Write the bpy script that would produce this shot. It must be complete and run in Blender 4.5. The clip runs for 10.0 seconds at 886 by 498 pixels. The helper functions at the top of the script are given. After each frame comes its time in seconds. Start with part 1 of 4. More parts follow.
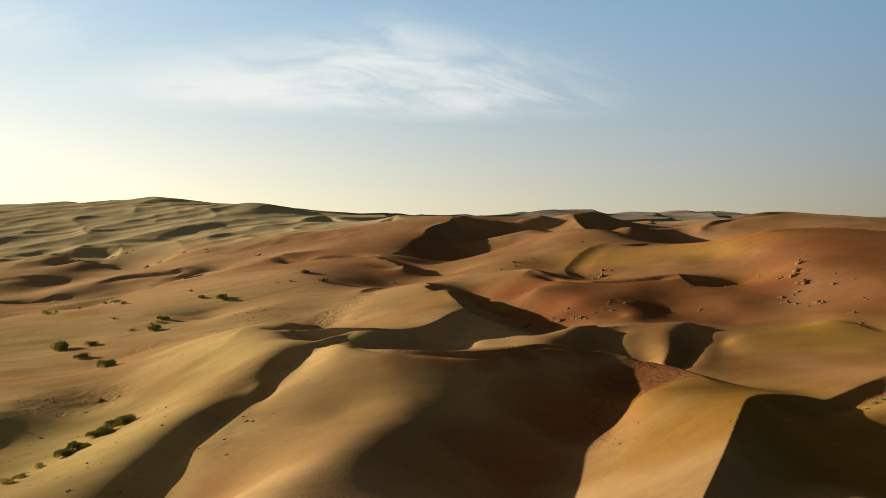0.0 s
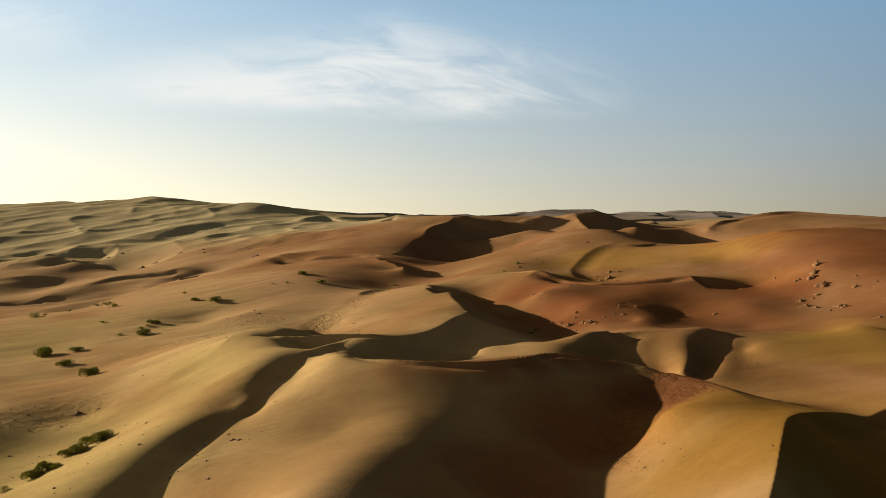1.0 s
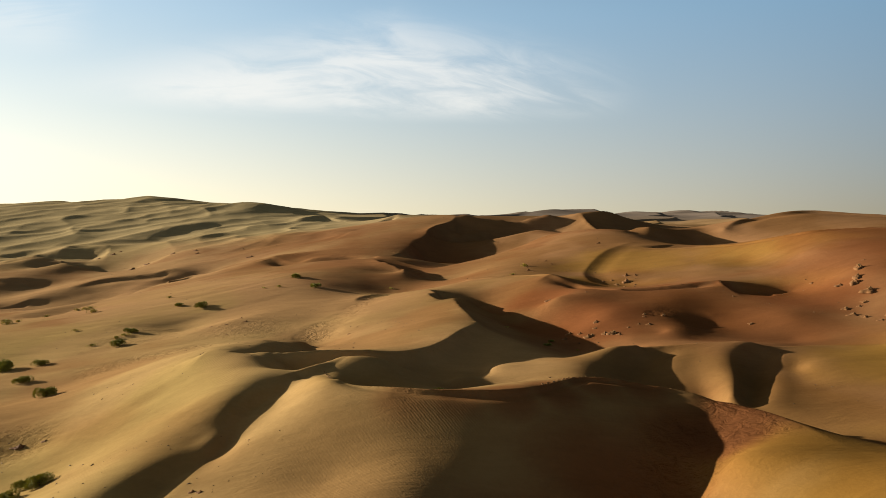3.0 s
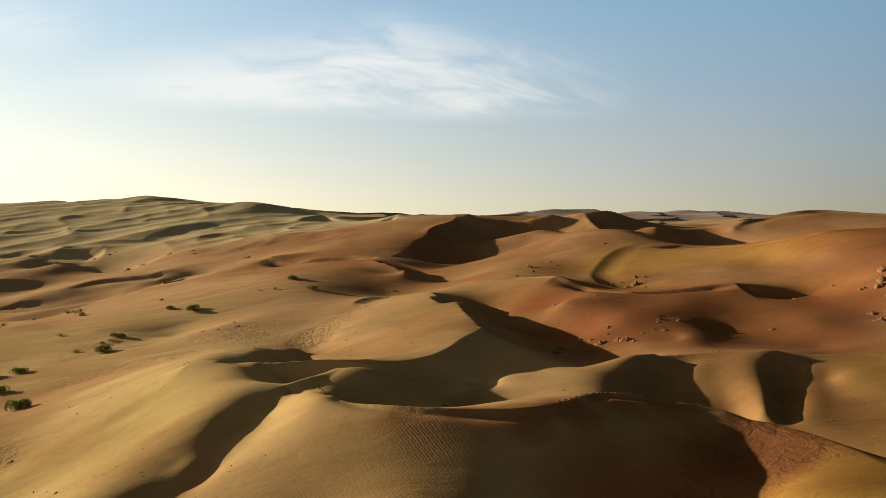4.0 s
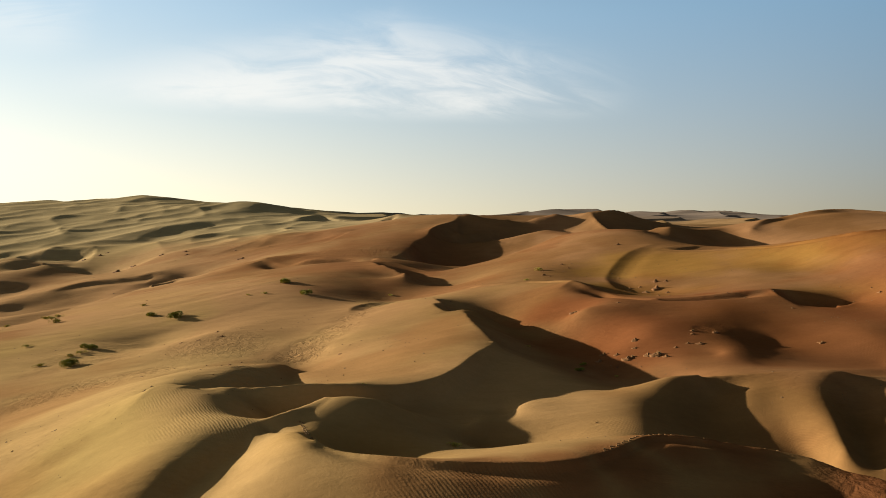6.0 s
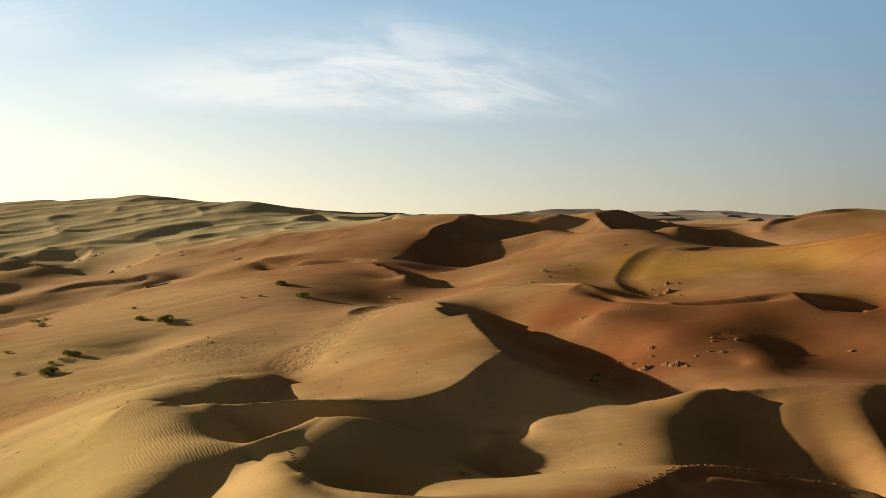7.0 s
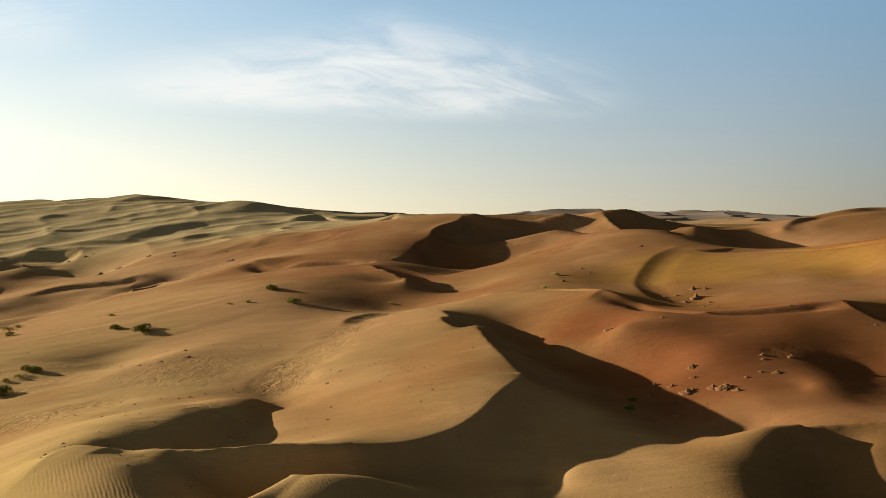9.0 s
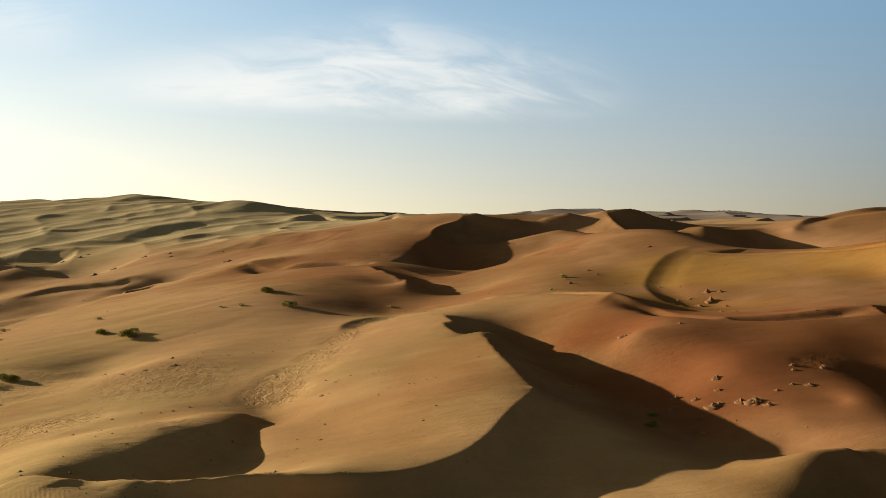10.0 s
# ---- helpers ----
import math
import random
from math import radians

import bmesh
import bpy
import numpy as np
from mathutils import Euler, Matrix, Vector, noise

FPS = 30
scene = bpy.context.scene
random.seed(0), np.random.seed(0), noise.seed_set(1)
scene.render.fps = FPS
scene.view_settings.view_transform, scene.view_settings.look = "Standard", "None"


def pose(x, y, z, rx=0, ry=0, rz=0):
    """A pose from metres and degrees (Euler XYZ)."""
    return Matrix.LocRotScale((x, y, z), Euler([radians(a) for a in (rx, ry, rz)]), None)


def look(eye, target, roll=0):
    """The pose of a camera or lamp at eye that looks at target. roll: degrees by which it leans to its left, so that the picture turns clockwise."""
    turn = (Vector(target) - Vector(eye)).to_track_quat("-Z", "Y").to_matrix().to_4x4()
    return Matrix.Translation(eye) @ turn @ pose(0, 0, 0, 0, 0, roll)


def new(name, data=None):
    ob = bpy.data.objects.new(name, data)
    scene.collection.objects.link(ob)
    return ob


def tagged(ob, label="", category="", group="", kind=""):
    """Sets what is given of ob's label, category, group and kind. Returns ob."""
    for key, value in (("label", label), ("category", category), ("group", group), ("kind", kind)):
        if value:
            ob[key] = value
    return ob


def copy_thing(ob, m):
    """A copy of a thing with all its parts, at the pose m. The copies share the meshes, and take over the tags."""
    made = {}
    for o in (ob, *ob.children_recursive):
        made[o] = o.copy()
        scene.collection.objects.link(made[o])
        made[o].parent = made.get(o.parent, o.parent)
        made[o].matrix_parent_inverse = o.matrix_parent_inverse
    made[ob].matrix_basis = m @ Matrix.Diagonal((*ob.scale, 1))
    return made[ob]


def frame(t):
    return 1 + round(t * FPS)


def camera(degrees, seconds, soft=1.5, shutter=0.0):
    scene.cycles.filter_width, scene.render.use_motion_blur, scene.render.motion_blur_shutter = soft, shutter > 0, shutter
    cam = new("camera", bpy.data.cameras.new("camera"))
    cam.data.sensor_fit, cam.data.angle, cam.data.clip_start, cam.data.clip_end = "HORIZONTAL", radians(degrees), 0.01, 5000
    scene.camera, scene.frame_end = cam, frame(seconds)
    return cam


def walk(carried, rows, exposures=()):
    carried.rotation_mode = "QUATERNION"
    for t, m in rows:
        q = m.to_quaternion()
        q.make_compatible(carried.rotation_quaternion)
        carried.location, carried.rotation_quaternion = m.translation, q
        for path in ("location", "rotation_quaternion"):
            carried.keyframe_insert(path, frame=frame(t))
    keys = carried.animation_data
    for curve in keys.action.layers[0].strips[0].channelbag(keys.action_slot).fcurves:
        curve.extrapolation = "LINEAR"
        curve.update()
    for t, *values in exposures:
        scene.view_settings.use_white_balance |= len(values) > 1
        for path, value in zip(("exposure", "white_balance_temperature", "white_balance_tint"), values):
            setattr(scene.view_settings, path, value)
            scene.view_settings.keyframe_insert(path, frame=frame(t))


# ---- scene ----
cam = camera(66, 10.0, soft=0.8)


def way(t):
    return 10 * t + 0.0304 * t * (10 - t) - 0.00285 * t * (10 - t) * (5 - t)


# a level flight to the north, looking four degrees east of its heading
walk(cam, [(t, pose(0, way(t), 60, 90 - 1.7175, 0, -3.9548)) for t in (0, 1.25, 2.5, 3.75, 5, 6.25, 7.5, 8.75, 10)],
     exposures=[(0, 1.1), (3, 1.14), (10, 1.18)])

# ---- light ----
SUN_EL, SUN_AZ = 11.0, -67.0      # degrees above the horizon; from north, westwards is negative
sun = new("sun", bpy.data.lights.new("sun", "SUN"))
sun.data.energy, sun.data.angle, sun.data.color = 4.4, radians(0.6), (1.0, 0.92, 0.78)
sun_from = Vector((math.sin(radians(SUN_AZ)) * math.cos(radians(SUN_EL)), math.cos(radians(SUN_AZ)) * math.cos(radians(SUN_EL)), math.sin(radians(SUN_EL))))
sun.matrix_world = look(sun_from * 200, (0, 0, 0))

world = bpy.data.worlds.new("sky")
scene.world = world
world.use_nodes = True
wt = world.node_tree
wt.nodes.clear()


def math_node(tree, op, a, b=None, c=None):
    """One arithmetic node; inputs are numbers or sockets."""
    n = tree.nodes.new("ShaderNodeMath")
    n.operation = op
    for k, v in enumerate((a, b, c)):
        if v is None:
            continue
        if isinstance(v, (int, float)):
            n.inputs[k].default_value = v
        else:
            tree.links.new(v, n.inputs[k])
    return n.outputs[0]


def mixed(tree, mode, fac, a, b):
    n = tree.nodes.new("ShaderNodeMix")
    n.data_type, n.blend_type, n.clamp_factor = "RGBA", mode, True
    for key, v in (("Factor_Float", fac), ("A_Color", a), ("B_Color", b)):
        sock = next(s for s in n.inputs if s.identifier == key)
        if isinstance(v, (int, float)):
            sock.default_value = v
        elif isinstance(v, tuple):
            sock.default_value = (*v, 1)
        else:
            tree.links.new(v, sock)
    return next(s for s in n.outputs if s.identifier == "Result_Color")


def smooth(tree, v, lo, hi, a=0.0, b=1.0):
    n = tree.nodes.new("ShaderNodeMapRange")
    n.interpolation_type = "SMOOTHSTEP"
    tree.links.new(v, n.inputs["Value"])
    for key, x in (("From Min", lo), ("From Max", hi), ("To Min", a), ("To Max", b)):
        n.inputs[key].default_value = x
    return n.outputs["Result"]


def noise_node(tree, vec, scale, detail=4.0, rough=0.5, distort=0.0):
    n = tree.nodes.new("ShaderNodeTexNoise")
    tree.links.new(vec, n.inputs["Vector"])
    n.inputs["Scale"].default_value, n.inputs["Detail"].default_value = scale, detail
    n.inputs["Roughness"].default_value, n.inputs["Distortion"].default_value = rough, distort
    return n.outputs["Fac"]


def scaled(tree, colour, k):
    n = tree.nodes.new("ShaderNodeVectorMath")
    n.operation = "SCALE"
    if isinstance(colour, tuple):
        n.inputs[0].default_value = colour
    else:
        tree.links.new(colour, n.inputs[0])
    if isinstance(k, (int, float)):
        n.inputs["Scale"].default_value = k
    else:
        tree.links.new(k, n.inputs["Scale"])
    return n.outputs[0]


def added(tree, a, b):
    n = tree.nodes.new("ShaderNodeVectorMath")
    n.operation = "ADD"
    tree.links.new(a, n.inputs[0]), tree.links.new(b, n.inputs[1])
    return n.outputs[0]


def build_sky():
    """Clear blue over dust haze that glows towards the low sun, with a veil of cirrus."""
    t = wt
    sky = t.nodes.new("ShaderNodeTexSky")
    sky.sky_type, sky.sun_disc = "NISHITA", False
    sky.sun_elevation, sky.sun_rotation = radians(SUN_EL), radians(SUN_AZ)
    sky.altitude, sky.air_density, sky.dust_density, sky.ozone_density = 100, 1.0, 2.0, 1.0
    geo = t.nodes.new("ShaderNodeTexCoord")
    direction = geo.outputs["Generated"]
    sep = t.nodes.new("ShaderNodeSeparateXYZ")
    t.links.new(direction, sep.inputs[0])
    x, y, z = sep.outputs
    up = math_node(t, "MAXIMUM", z, 0.0)
    dot = t.nodes.new("ShaderNodeVectorMath")
    dot.operation = "DOT_PRODUCT"
    t.links.new(direction, dot.inputs[0])
    dot.inputs[1].default_value = sun_from
    near_sun = dot.outputs["Value"]
    glow = math_node(t, "EXPONENT", math_node(t, "MULTIPLY", math_node(t, "SUBTRACT", near_sun, 0.38), 1.15))
    glow = math_node(t, "MULTIPLY", glow, smooth(t, near_sun, -0.9, 0.0, 0.25, 1.0))
    haze = math_node(t, "MULTIPLY", glow, math_node(t, "EXPONENT", math_node(t, "MULTIPLY", up, -4.2)))
    blue = math_node(t, "MULTIPLY", math_node(t, "SUBTRACT", 1.0, math_node(t, "EXPONENT", math_node(t, "MULTIPLY", up, -5.4))),
                     smooth(t, up, 0.28, 0.5, 1.0, 0.0))
    blue = math_node(t, "MULTIPLY", blue, math_node(t, "MULTIPLY_ADD", near_sun, 0.35, 1.0))
    col = added(t, scaled(t, (0.80, 0.70, 0.465), haze), scaled(t, (0.074, 0.27, 0.495), blue))
    col = added(t, col, scaled(t, sky.outputs[0], 0.008))
    col = added(t, col, scaled(t, (0.80, 0.68, 0.50), smooth(t, up, 0.34, 0.8, 0.0, 0.03)))
    # a thin fan of cirrus: low at both ends, highest over the middle, drawn out in strands
    az = math_node(t, "ARCTAN2", x, y)
    away = math_node(t, "ABSOLUTE", az)
    bow = math_node(t, "MULTIPLY", math_node(t, "MULTIPLY", az, az), 0.35)
    vec = t.nodes.new("ShaderNodeCombineXYZ")
    t.links.new(math_node(t, "MULTIPLY", az, 3.4), vec.inputs[0])
    t.links.new(math_node(t, "MULTIPLY", math_node(t, "ADD", math_node(t, "MULTIPLY_ADD", az, 0.10, up), bow), 15.0), vec.inputs[1])
    wisps = noise_node(t, vec.outputs[0], 2.0, 9.0, 0.62, 0.9)
    body = noise_node(t, vec.outputs[0], 1.1, 3.0, 0.5, 0.4)
    roof = math_node(t, "SUBTRACT", math_node(t, "MULTIPLY_ADD", away, -0.20, 0.325), up)
    foot = math_node(t, "SUBTRACT", up, math_node(t, "MULTIPLY_ADD", az, -0.012, 0.148))
    span = math_node(t, "MULTIPLY", smooth(t, foot, 0.0, 0.035), smooth(t, roof, 0.0, 0.09))
    span = math_node(t, "MULTIPLY", span, math_node(t, "MULTIPLY", smooth(t, az, 0.38, 0.12), smooth(t, az, -0.50, -0.26)))
    thick = math_node(t, "ADD", math_node(t, "MULTIPLY", wisps, 0.6), math_node(t, "MULTIPLY", body, 0.5))
    strands = smooth(t, math_node(t, "ADD", thick, smooth(t, az, -0.08, -0.30, 0.0, 0.07)), 0.40, 0.68)
    dens = math_node(t, "MULTIPLY", span, math_node(t, "MULTIPLY_ADD", strands, 0.85, 0.15))
    side = math_node(t, "MULTIPLY", math_node(t, "MULTIPLY", smooth(t, up, 0.20, 0.25), smooth(t, up, 0.32, 0.27)), smooth(t, az, -0.38, -0.48))
    dens = math_node(t, "MAXIMUM", dens, math_node(t, "MULTIPLY", math_node(t, "MULTIPLY", side, strands), 0.5))
    col = mixed(t, "MIX", math_node(t, "MULTIPLY", dens, 0.62), col, (0.93, 0.90, 0.84))
    bg = t.nodes.new("ShaderNodeBackground")
    t.links.new(col, bg.inputs["Color"])
    bg.inputs["Strength"].default_value = 0.51
    out = t.nodes.new("ShaderNodeOutputWorld")
    t.links.new(bg.outputs[0], out.inputs["Surface"])


build_sky()


# ---- materials ----
def sand_material():
    """Quartz sand: hue from the 'hue' colours of the land, grain, streaks, wind ripples and pitted crust."""
    m = bpy.data.materials.new("sand")
    m.use_nodes = True
    t = m.node_tree
    b = t.nodes["Principled BSDF"]
    hue = t.nodes.new("ShaderNodeAttribute")
    hue.attribute_name = "hue"
    rough = t.nodes.new("ShaderNodeAttribute")
    rough.attribute_name = "rough"
    sep = t.nodes.new("ShaderNodeSeparateColor")
    t.links.new(rough.outputs["Color"], sep.inputs[0])
    crust, ripple = sep.outputs[0], sep.outputs[1]
    pos = t.nodes.new("ShaderNodeNewGeometry").outputs["Position"]
    # streaks of lighter and darker grains drawn out by the wind
    stretch = t.nodes.new("ShaderNodeMapping")
    stretch.inputs["Rotation"].default_value, stretch.inputs["Scale"].default_value = (0, 0, radians(20)), (0.04, 0.2, 0.3)
    t.links.new(pos, stretch.inputs["Vector"])
    streak = noise_node(t, stretch.outputs[0], 1.0, 6.0, 0.6, 0.6)
    grain = noise_node(t, pos, 1.1, 8.0, 0.75)
    broad = noise_node(t, pos, 0.05, 4.0, 0.6, 0.8)
    shade = math_node(t, "ADD", math_node(t, "MULTIPLY", streak, 0.40), math_node(t, "MULTIPLY", grain, 0.34))
    lick = t.nodes.new("ShaderNodeMapping")
    lick.inputs["Rotation"].default_value, lick.inputs["Scale"].default_value = (0, 0, radians(14)), (0.16, 0.85, 0.6)
    t.links.new(pos, lick.inputs["Vector"])
    wisp = noise_node(t, lick.outputs[0], 1.0, 5.0, 0.7, 0.8)
    shade = math_node(t, "ADD", shade, math_node(t, "MULTIPLY", wisp, 0.16))
    shade = math_node(t, "ADD", math_node(t, "MULTIPLY", broad, 0.2), math_node(t, "ADD", shade, 0.45))
    col = scaled(t, hue.outputs["Color"], shade)
    t.links.new(col, b.inputs["Base Color"])
    b.inputs["Roughness"].default_value = 0.88
    b.inputs["Specular IOR Level"].default_value = 0.0
    # ripples across the wind, and lumpy crust
    wave = t.nodes.new("ShaderNodeTexWave")
    wave.wave_type, wave.bands_direction, wave.wave_profile = "BANDS", "X", "SIN"
    turned = t.nodes.new("ShaderNodeMapping")
    turned.inputs["Rotation"].default_value = (0, 0, radians(-28))
    t.links.new(pos, turned.inputs["Vector"])
    t.links.new(turned.outputs[0], wave.inputs["Vector"])
    wave.inputs["Scale"].default_value, wave.inputs["Distortion"].default_value = 0.85, 3.0
    wave.inputs["Detail"].default_value, wave.inputs["Detail Scale"].default_value = 2.0, 0.6
    lumps = noise_node(t, pos, 0.55, 7.0, 0.62, 0.5)
    fine = noise_node(t, pos, 3.0, 4.0, 0.6)
    # broader wind ripples in the marked patches and faintly elsewhere
    broad_wave = t.nodes.new("ShaderNodeTexWave")
    broad_wave.wave_type, broad_wave.bands_direction, broad_wave.wave_profile = "BANDS", "X", "SIN"
    askew = t.nodes.new("ShaderNodeMapping")
    askew.inputs["Rotation"].default_value = (0, 0, radians(-20))
    t.links.new(pos, askew.inputs["Vector"])
    t.links.new(askew.outputs[0], broad_wave.inputs["Vector"])
    broad_wave.inputs["Scale"].default_value, broad_wave.inputs["Distortion"].default_value = 0.55, 3.0
    broad_wave.inputs["Detail"].default_value, broad_wave.inputs["Detail Scale"].default_value = 2.0, 0.35
    here = smooth(t, noise_node(t, pos, 0.045, 3.0, 0.6), 0.52, 0.72, 0.0, 0.35)
    h = math_node(t, "MULTIPLY", math_node(t, "MULTIPLY", wave.outputs["Fac"], math_node(t, "MAXIMUM", ripple, here)), 0.018)
    h = math_node(t, "ADD", h, math_node(t, "MULTIPLY", math_node(t, "MULTIPLY", broad_wave.outputs["Fac"], math_node(t, "MAXIMUM", ripple, math_node(t, "MULTIPLY", here, 0.3))), 0.009))
    h = math_node(t, "ADD", h, math_node(t, "MULTIPLY", math_node(t, "MULTIPLY", lumps, crust), 1.25))
    h = math_node(t, "ADD", h, math_node(t, "MULTIPLY", fine, 0.035))
    swell = noise_node(t, stretch.outputs[0], 4.0, 5.0, 0.6, 0.4)
    patchy = smooth(t, noise_node(t, pos, 0.035, 3.0, 0.5), 0.42, 0.66)
    h = math_node(t, "ADD", h, math_node(t, "MULTIPLY", math_node(t, "MULTIPLY", swell, math_node(t, "MULTIPLY_ADD", patchy, 0.8, 0.2)), 0.19))
    bump = t.nodes.new("ShaderNodeBump")
    bump.inputs["Strength"].default_value, bump.inputs["Distance"].default_value = 0.8, 1.0
    t.links.new(h, bump.inputs["Height"])
    t.links.new(bump.outputs[0], b.inputs["Normal"])
    return m


sand = sand_material()

# ---- the dune land: crest lines, rounded ribs and hollows, and the sand laid over them ----
LINES = []


def spline(points, step):
    """A smooth curve through the control points, sampled about every step of its bearing and range."""
    p = np.array(points, float)
    if len(p) == 1:
        return p
    if len(p) == 2:
        k = np.linspace(0, 1, 60)[:, None]
        return p[0] * (1 - k) + p[1] * k
    e = np.vstack([2 * p[0] - p[1], p, 2 * p[-1] - p[-2]])
    rows = []
    for i in range(1, len(e) - 2):
        a, b, c, d = e[i - 1:i + 3]
        n = max(4, int(np.linalg.norm(c - b) / (step * max(40.0, np.hypot(*b[:2])))) + 1)
        k = np.linspace(0, 1, n, endpoint=False)[:, None]
        rows.append(0.5 * (2 * b + (c - a) * k + (2 * a - 5 * b + 4 * c - d) * k ** 2 + (3 * b - a - 3 * c + d) * k ** 3))
    return np.vstack(rows + [p[-1:]])


BLADES = []


def blade(points, drop, slope=0.62, lift=0.0, back=12.0, fade=8.0, ends=0.25, side=1):
    """A knife-edged slip face along a crest, on the right (side 1) or left (-1) of its course: how far it drops, how
    steeply, in how many of its widths the sand comes back, and a lift of the crest that thins out over the back."""
    line = spline([(p[0], p[1], 0.0) for p in points], 0.0012)[:, :2]
    on = np.gradient(line, axis=0)
    on /= np.linalg.norm(on, axis=1)[:, None] + 1e-9
    k = np.linspace(0, 1, len(line))
    taper = np.clip(np.minimum(k, 1 - k) / ends, 0, 1) ** 0.7
    reach = max(back, drop / slope * fade)
    BLADES.append((line, np.stack([on[:, 1], -on[:, 0]], 1) * side, taper, drop, slope, lift, back, fade, reach,
                   (line.min(0) - reach, line.max(0) + reach)))


def blades(x, y, z):
    """The height z with the slip faces cut into it."""
    shape = np.shape(x)
    x, y, z = np.ravel(x), np.ravel(y), np.array(z, float).ravel()
    for line, lee, taper, drop, slope, lift, back, fade, reach, (lo, hi) in BLADES:
        near_by = np.nonzero((x > lo[0]) & (x < hi[0]) & (y > lo[1]) & (y < hi[1]))[0]
        for part_of in np.array_split(near_by, len(near_by) // 4000 + 1) if len(near_by) else ():
            dx, dy = x[part_of][:, None] - line[None, :, 0], y[part_of][:, None] - line[None, :, 1]
            d2 = dx * dx + dy * dy
            i = d2.argmin(1)
            d = np.sqrt(d2[np.arange(len(i)), i])
            r = np.arange(len(i))
            down = dx[r, i] * lee[i, 0] + dy[r, i] * lee[i, 1] > 0
            u = d * slope / drop
            face = np.where(u < 1, u * np.clip(2 - u, 0, 2) ** 0.5, np.clip((fade - u) / (fade - 1), 0, 1) ** 2 * (3 - 2 * np.clip((fade - u) / (fade - 1), 0, 1)))
            rise = lift * np.clip(1 - d / back, 0, 1) ** 1.8
            z[part_of] += taper[i] * np.where(down, -drop * face + lift * np.clip(1 - d / (0.6 * back), 0, 1) ** 1.2, rise)
    return z.reshape(shape)


def crest(name, points, right=None, left=None):
    """A sharp dune crest; right and left: slope and width of a slip face cut on that side of its course."""
    line = spline(points, 0.0015)
    LINES.append((line, 1.0, True))
    for face, sign in ((right, 1), (left, -1)):
        if face:
            blade(points, 0.7 * face[0] * face[1], face[0], fade=4.0, side=sign)


def soft(name, points):
    """A rounded rib or a trough."""
    LINES.append((spline(points, 0.0015), 1.0, False))


def spot(name, points):
    """Single low or high places."""
    LINES.append((np.array(points, float), 1.5, False))


crest("great_crest", [(-11.6, 140.1, 36.4), (-8.4, 134.9, 36.8), (-5.5, 131.7, 36.9), (-0.1, 128.3, 37.3), (5.2, 126.7, 37.3), (15.7, 125.9, 37.2), (21.5, 128.8, 36.8), (28.1, 134.4, 36.7), (32.9, 135.0, 36.5), (38.6, 134.6, 35.6), (45.0, 133.1, 34.8), (48.7, 130.3, 33.8)], right=(0.64, 1.0))
crest("great_crest_tail", [(48.7, 130.3, 33.8), (51.8, 121.7, 34.5), (52.9, 112.6, 34.6), (52.4, 102.6, 34.7), (52.6, 95.6, 35.7)])
crest("east_rib", [(52.6, 95.6, 35.7), (49.6, 92.8, 35.7), (43.8, 84.2, 35.3), (38.8, 76.6, 34.9), (33.4, 68.9, 34.1), (30.0, 64.1, 33.6), (25.4, 57.4, 32.5), (19.3, 47.8, 32.1)], left=(0.62, 5))
crest("east_lip", [(52.6, 95.6, 35.7), (59.0, 99.2, 34.7), (64.9, 102.7, 33.4), (70.0, 106.3, 31.9), (73.2, 108.1, 32.2), (78.3, 109.8, 33.4), (84.3, 111.4, 34.7), (92.9, 112.9, 36.7)], right=(0.6, 4))
spot("east_bowl", [(52.1, 83.5, 31.3), (54.0, 77.4, 29.9)])
soft("front_spine", [(3.2, 111.9, 32.3), (-1.2, 103.1, 31.2), (-5.4, 94.3, 31.0), (-9.2, 84.5, 31.3), (-12.0, 76.6, 31.4), (-13.5, 71.7, 31.3), (-15.0, 65.8, 31.1)])
soft("front_trough", [(38.6, 110.4, 30.1), (34.5, 105.2, 28.5), (29.3, 100.0, 26.8), (24.4, 94.8, 25.4), (19.1, 89.1, 24.0), (14.8, 81.9, 23.6)])
spot("front_slope", [(39.2, 107.5, 32.7), (-8.5, 111.0, 30.2), (-7.7, 135.6, 33.8), (51.1, 128.2, 31.0), (45.4, 126.1, 33.2), (-61.0, 146.4, 23.5)])
crest("knob_crest", [(-5.1, 163.6, 34.9), (-9.2, 157.9, 35.7), (-12.6, 151.2, 36.5), (-15.4, 148.3, 36.3), (-17.1, 147.4, 35.7), (-18.6, 145.5, 35.3)], left=(0.5, 3))
soft("west_rib", [(-16.2, 147.0, 35.5), (-20.1, 142.3, 34.4), (-24.9, 132.9, 32.6), (-28.2, 124.9, 30.3), (-32.5, 117.7, 28.5), (-34.9, 112.7, 27.2), (-37.1, 108.3, 25.9), (-41.6, 99.6, 23.5)])
soft("west_rib_edge", [(-18.0, 141.2, 33.8), (-20.4, 134.7, 32.5), (-22.8, 129.4, 31.2), (-24.9, 124.8, 29.9), (-26.8, 120.4, 28.7), (-28.5, 116.3, 27.6), (-29.9, 112.4, 26.6), (-31.2, 108.7, 25.6)])
spot("west_flank", [(-53.9, 124.6, 23.2), (-57.8, 114.8, 21.3), (-60.4, 109.0, 20.9), (-41.3, 126.9, 27.5), (-34.7, 141.5, 31.7)])
soft("west_rib_rise", [(-18.0, 145.3, 35.0), (-19.7, 141.3, 34.0), (-21.4, 137.2, 32.8), (-23.7, 128.3, 31.0), (-26.9, 120.9, 28.8), (-29.8, 114.4, 26.9), (-32.4, 109.0, 25.4), (-33.1, 103.7, 23.6), (-33.5, 98.9, 22.3), (-33.8, 92.4, 20.6)])
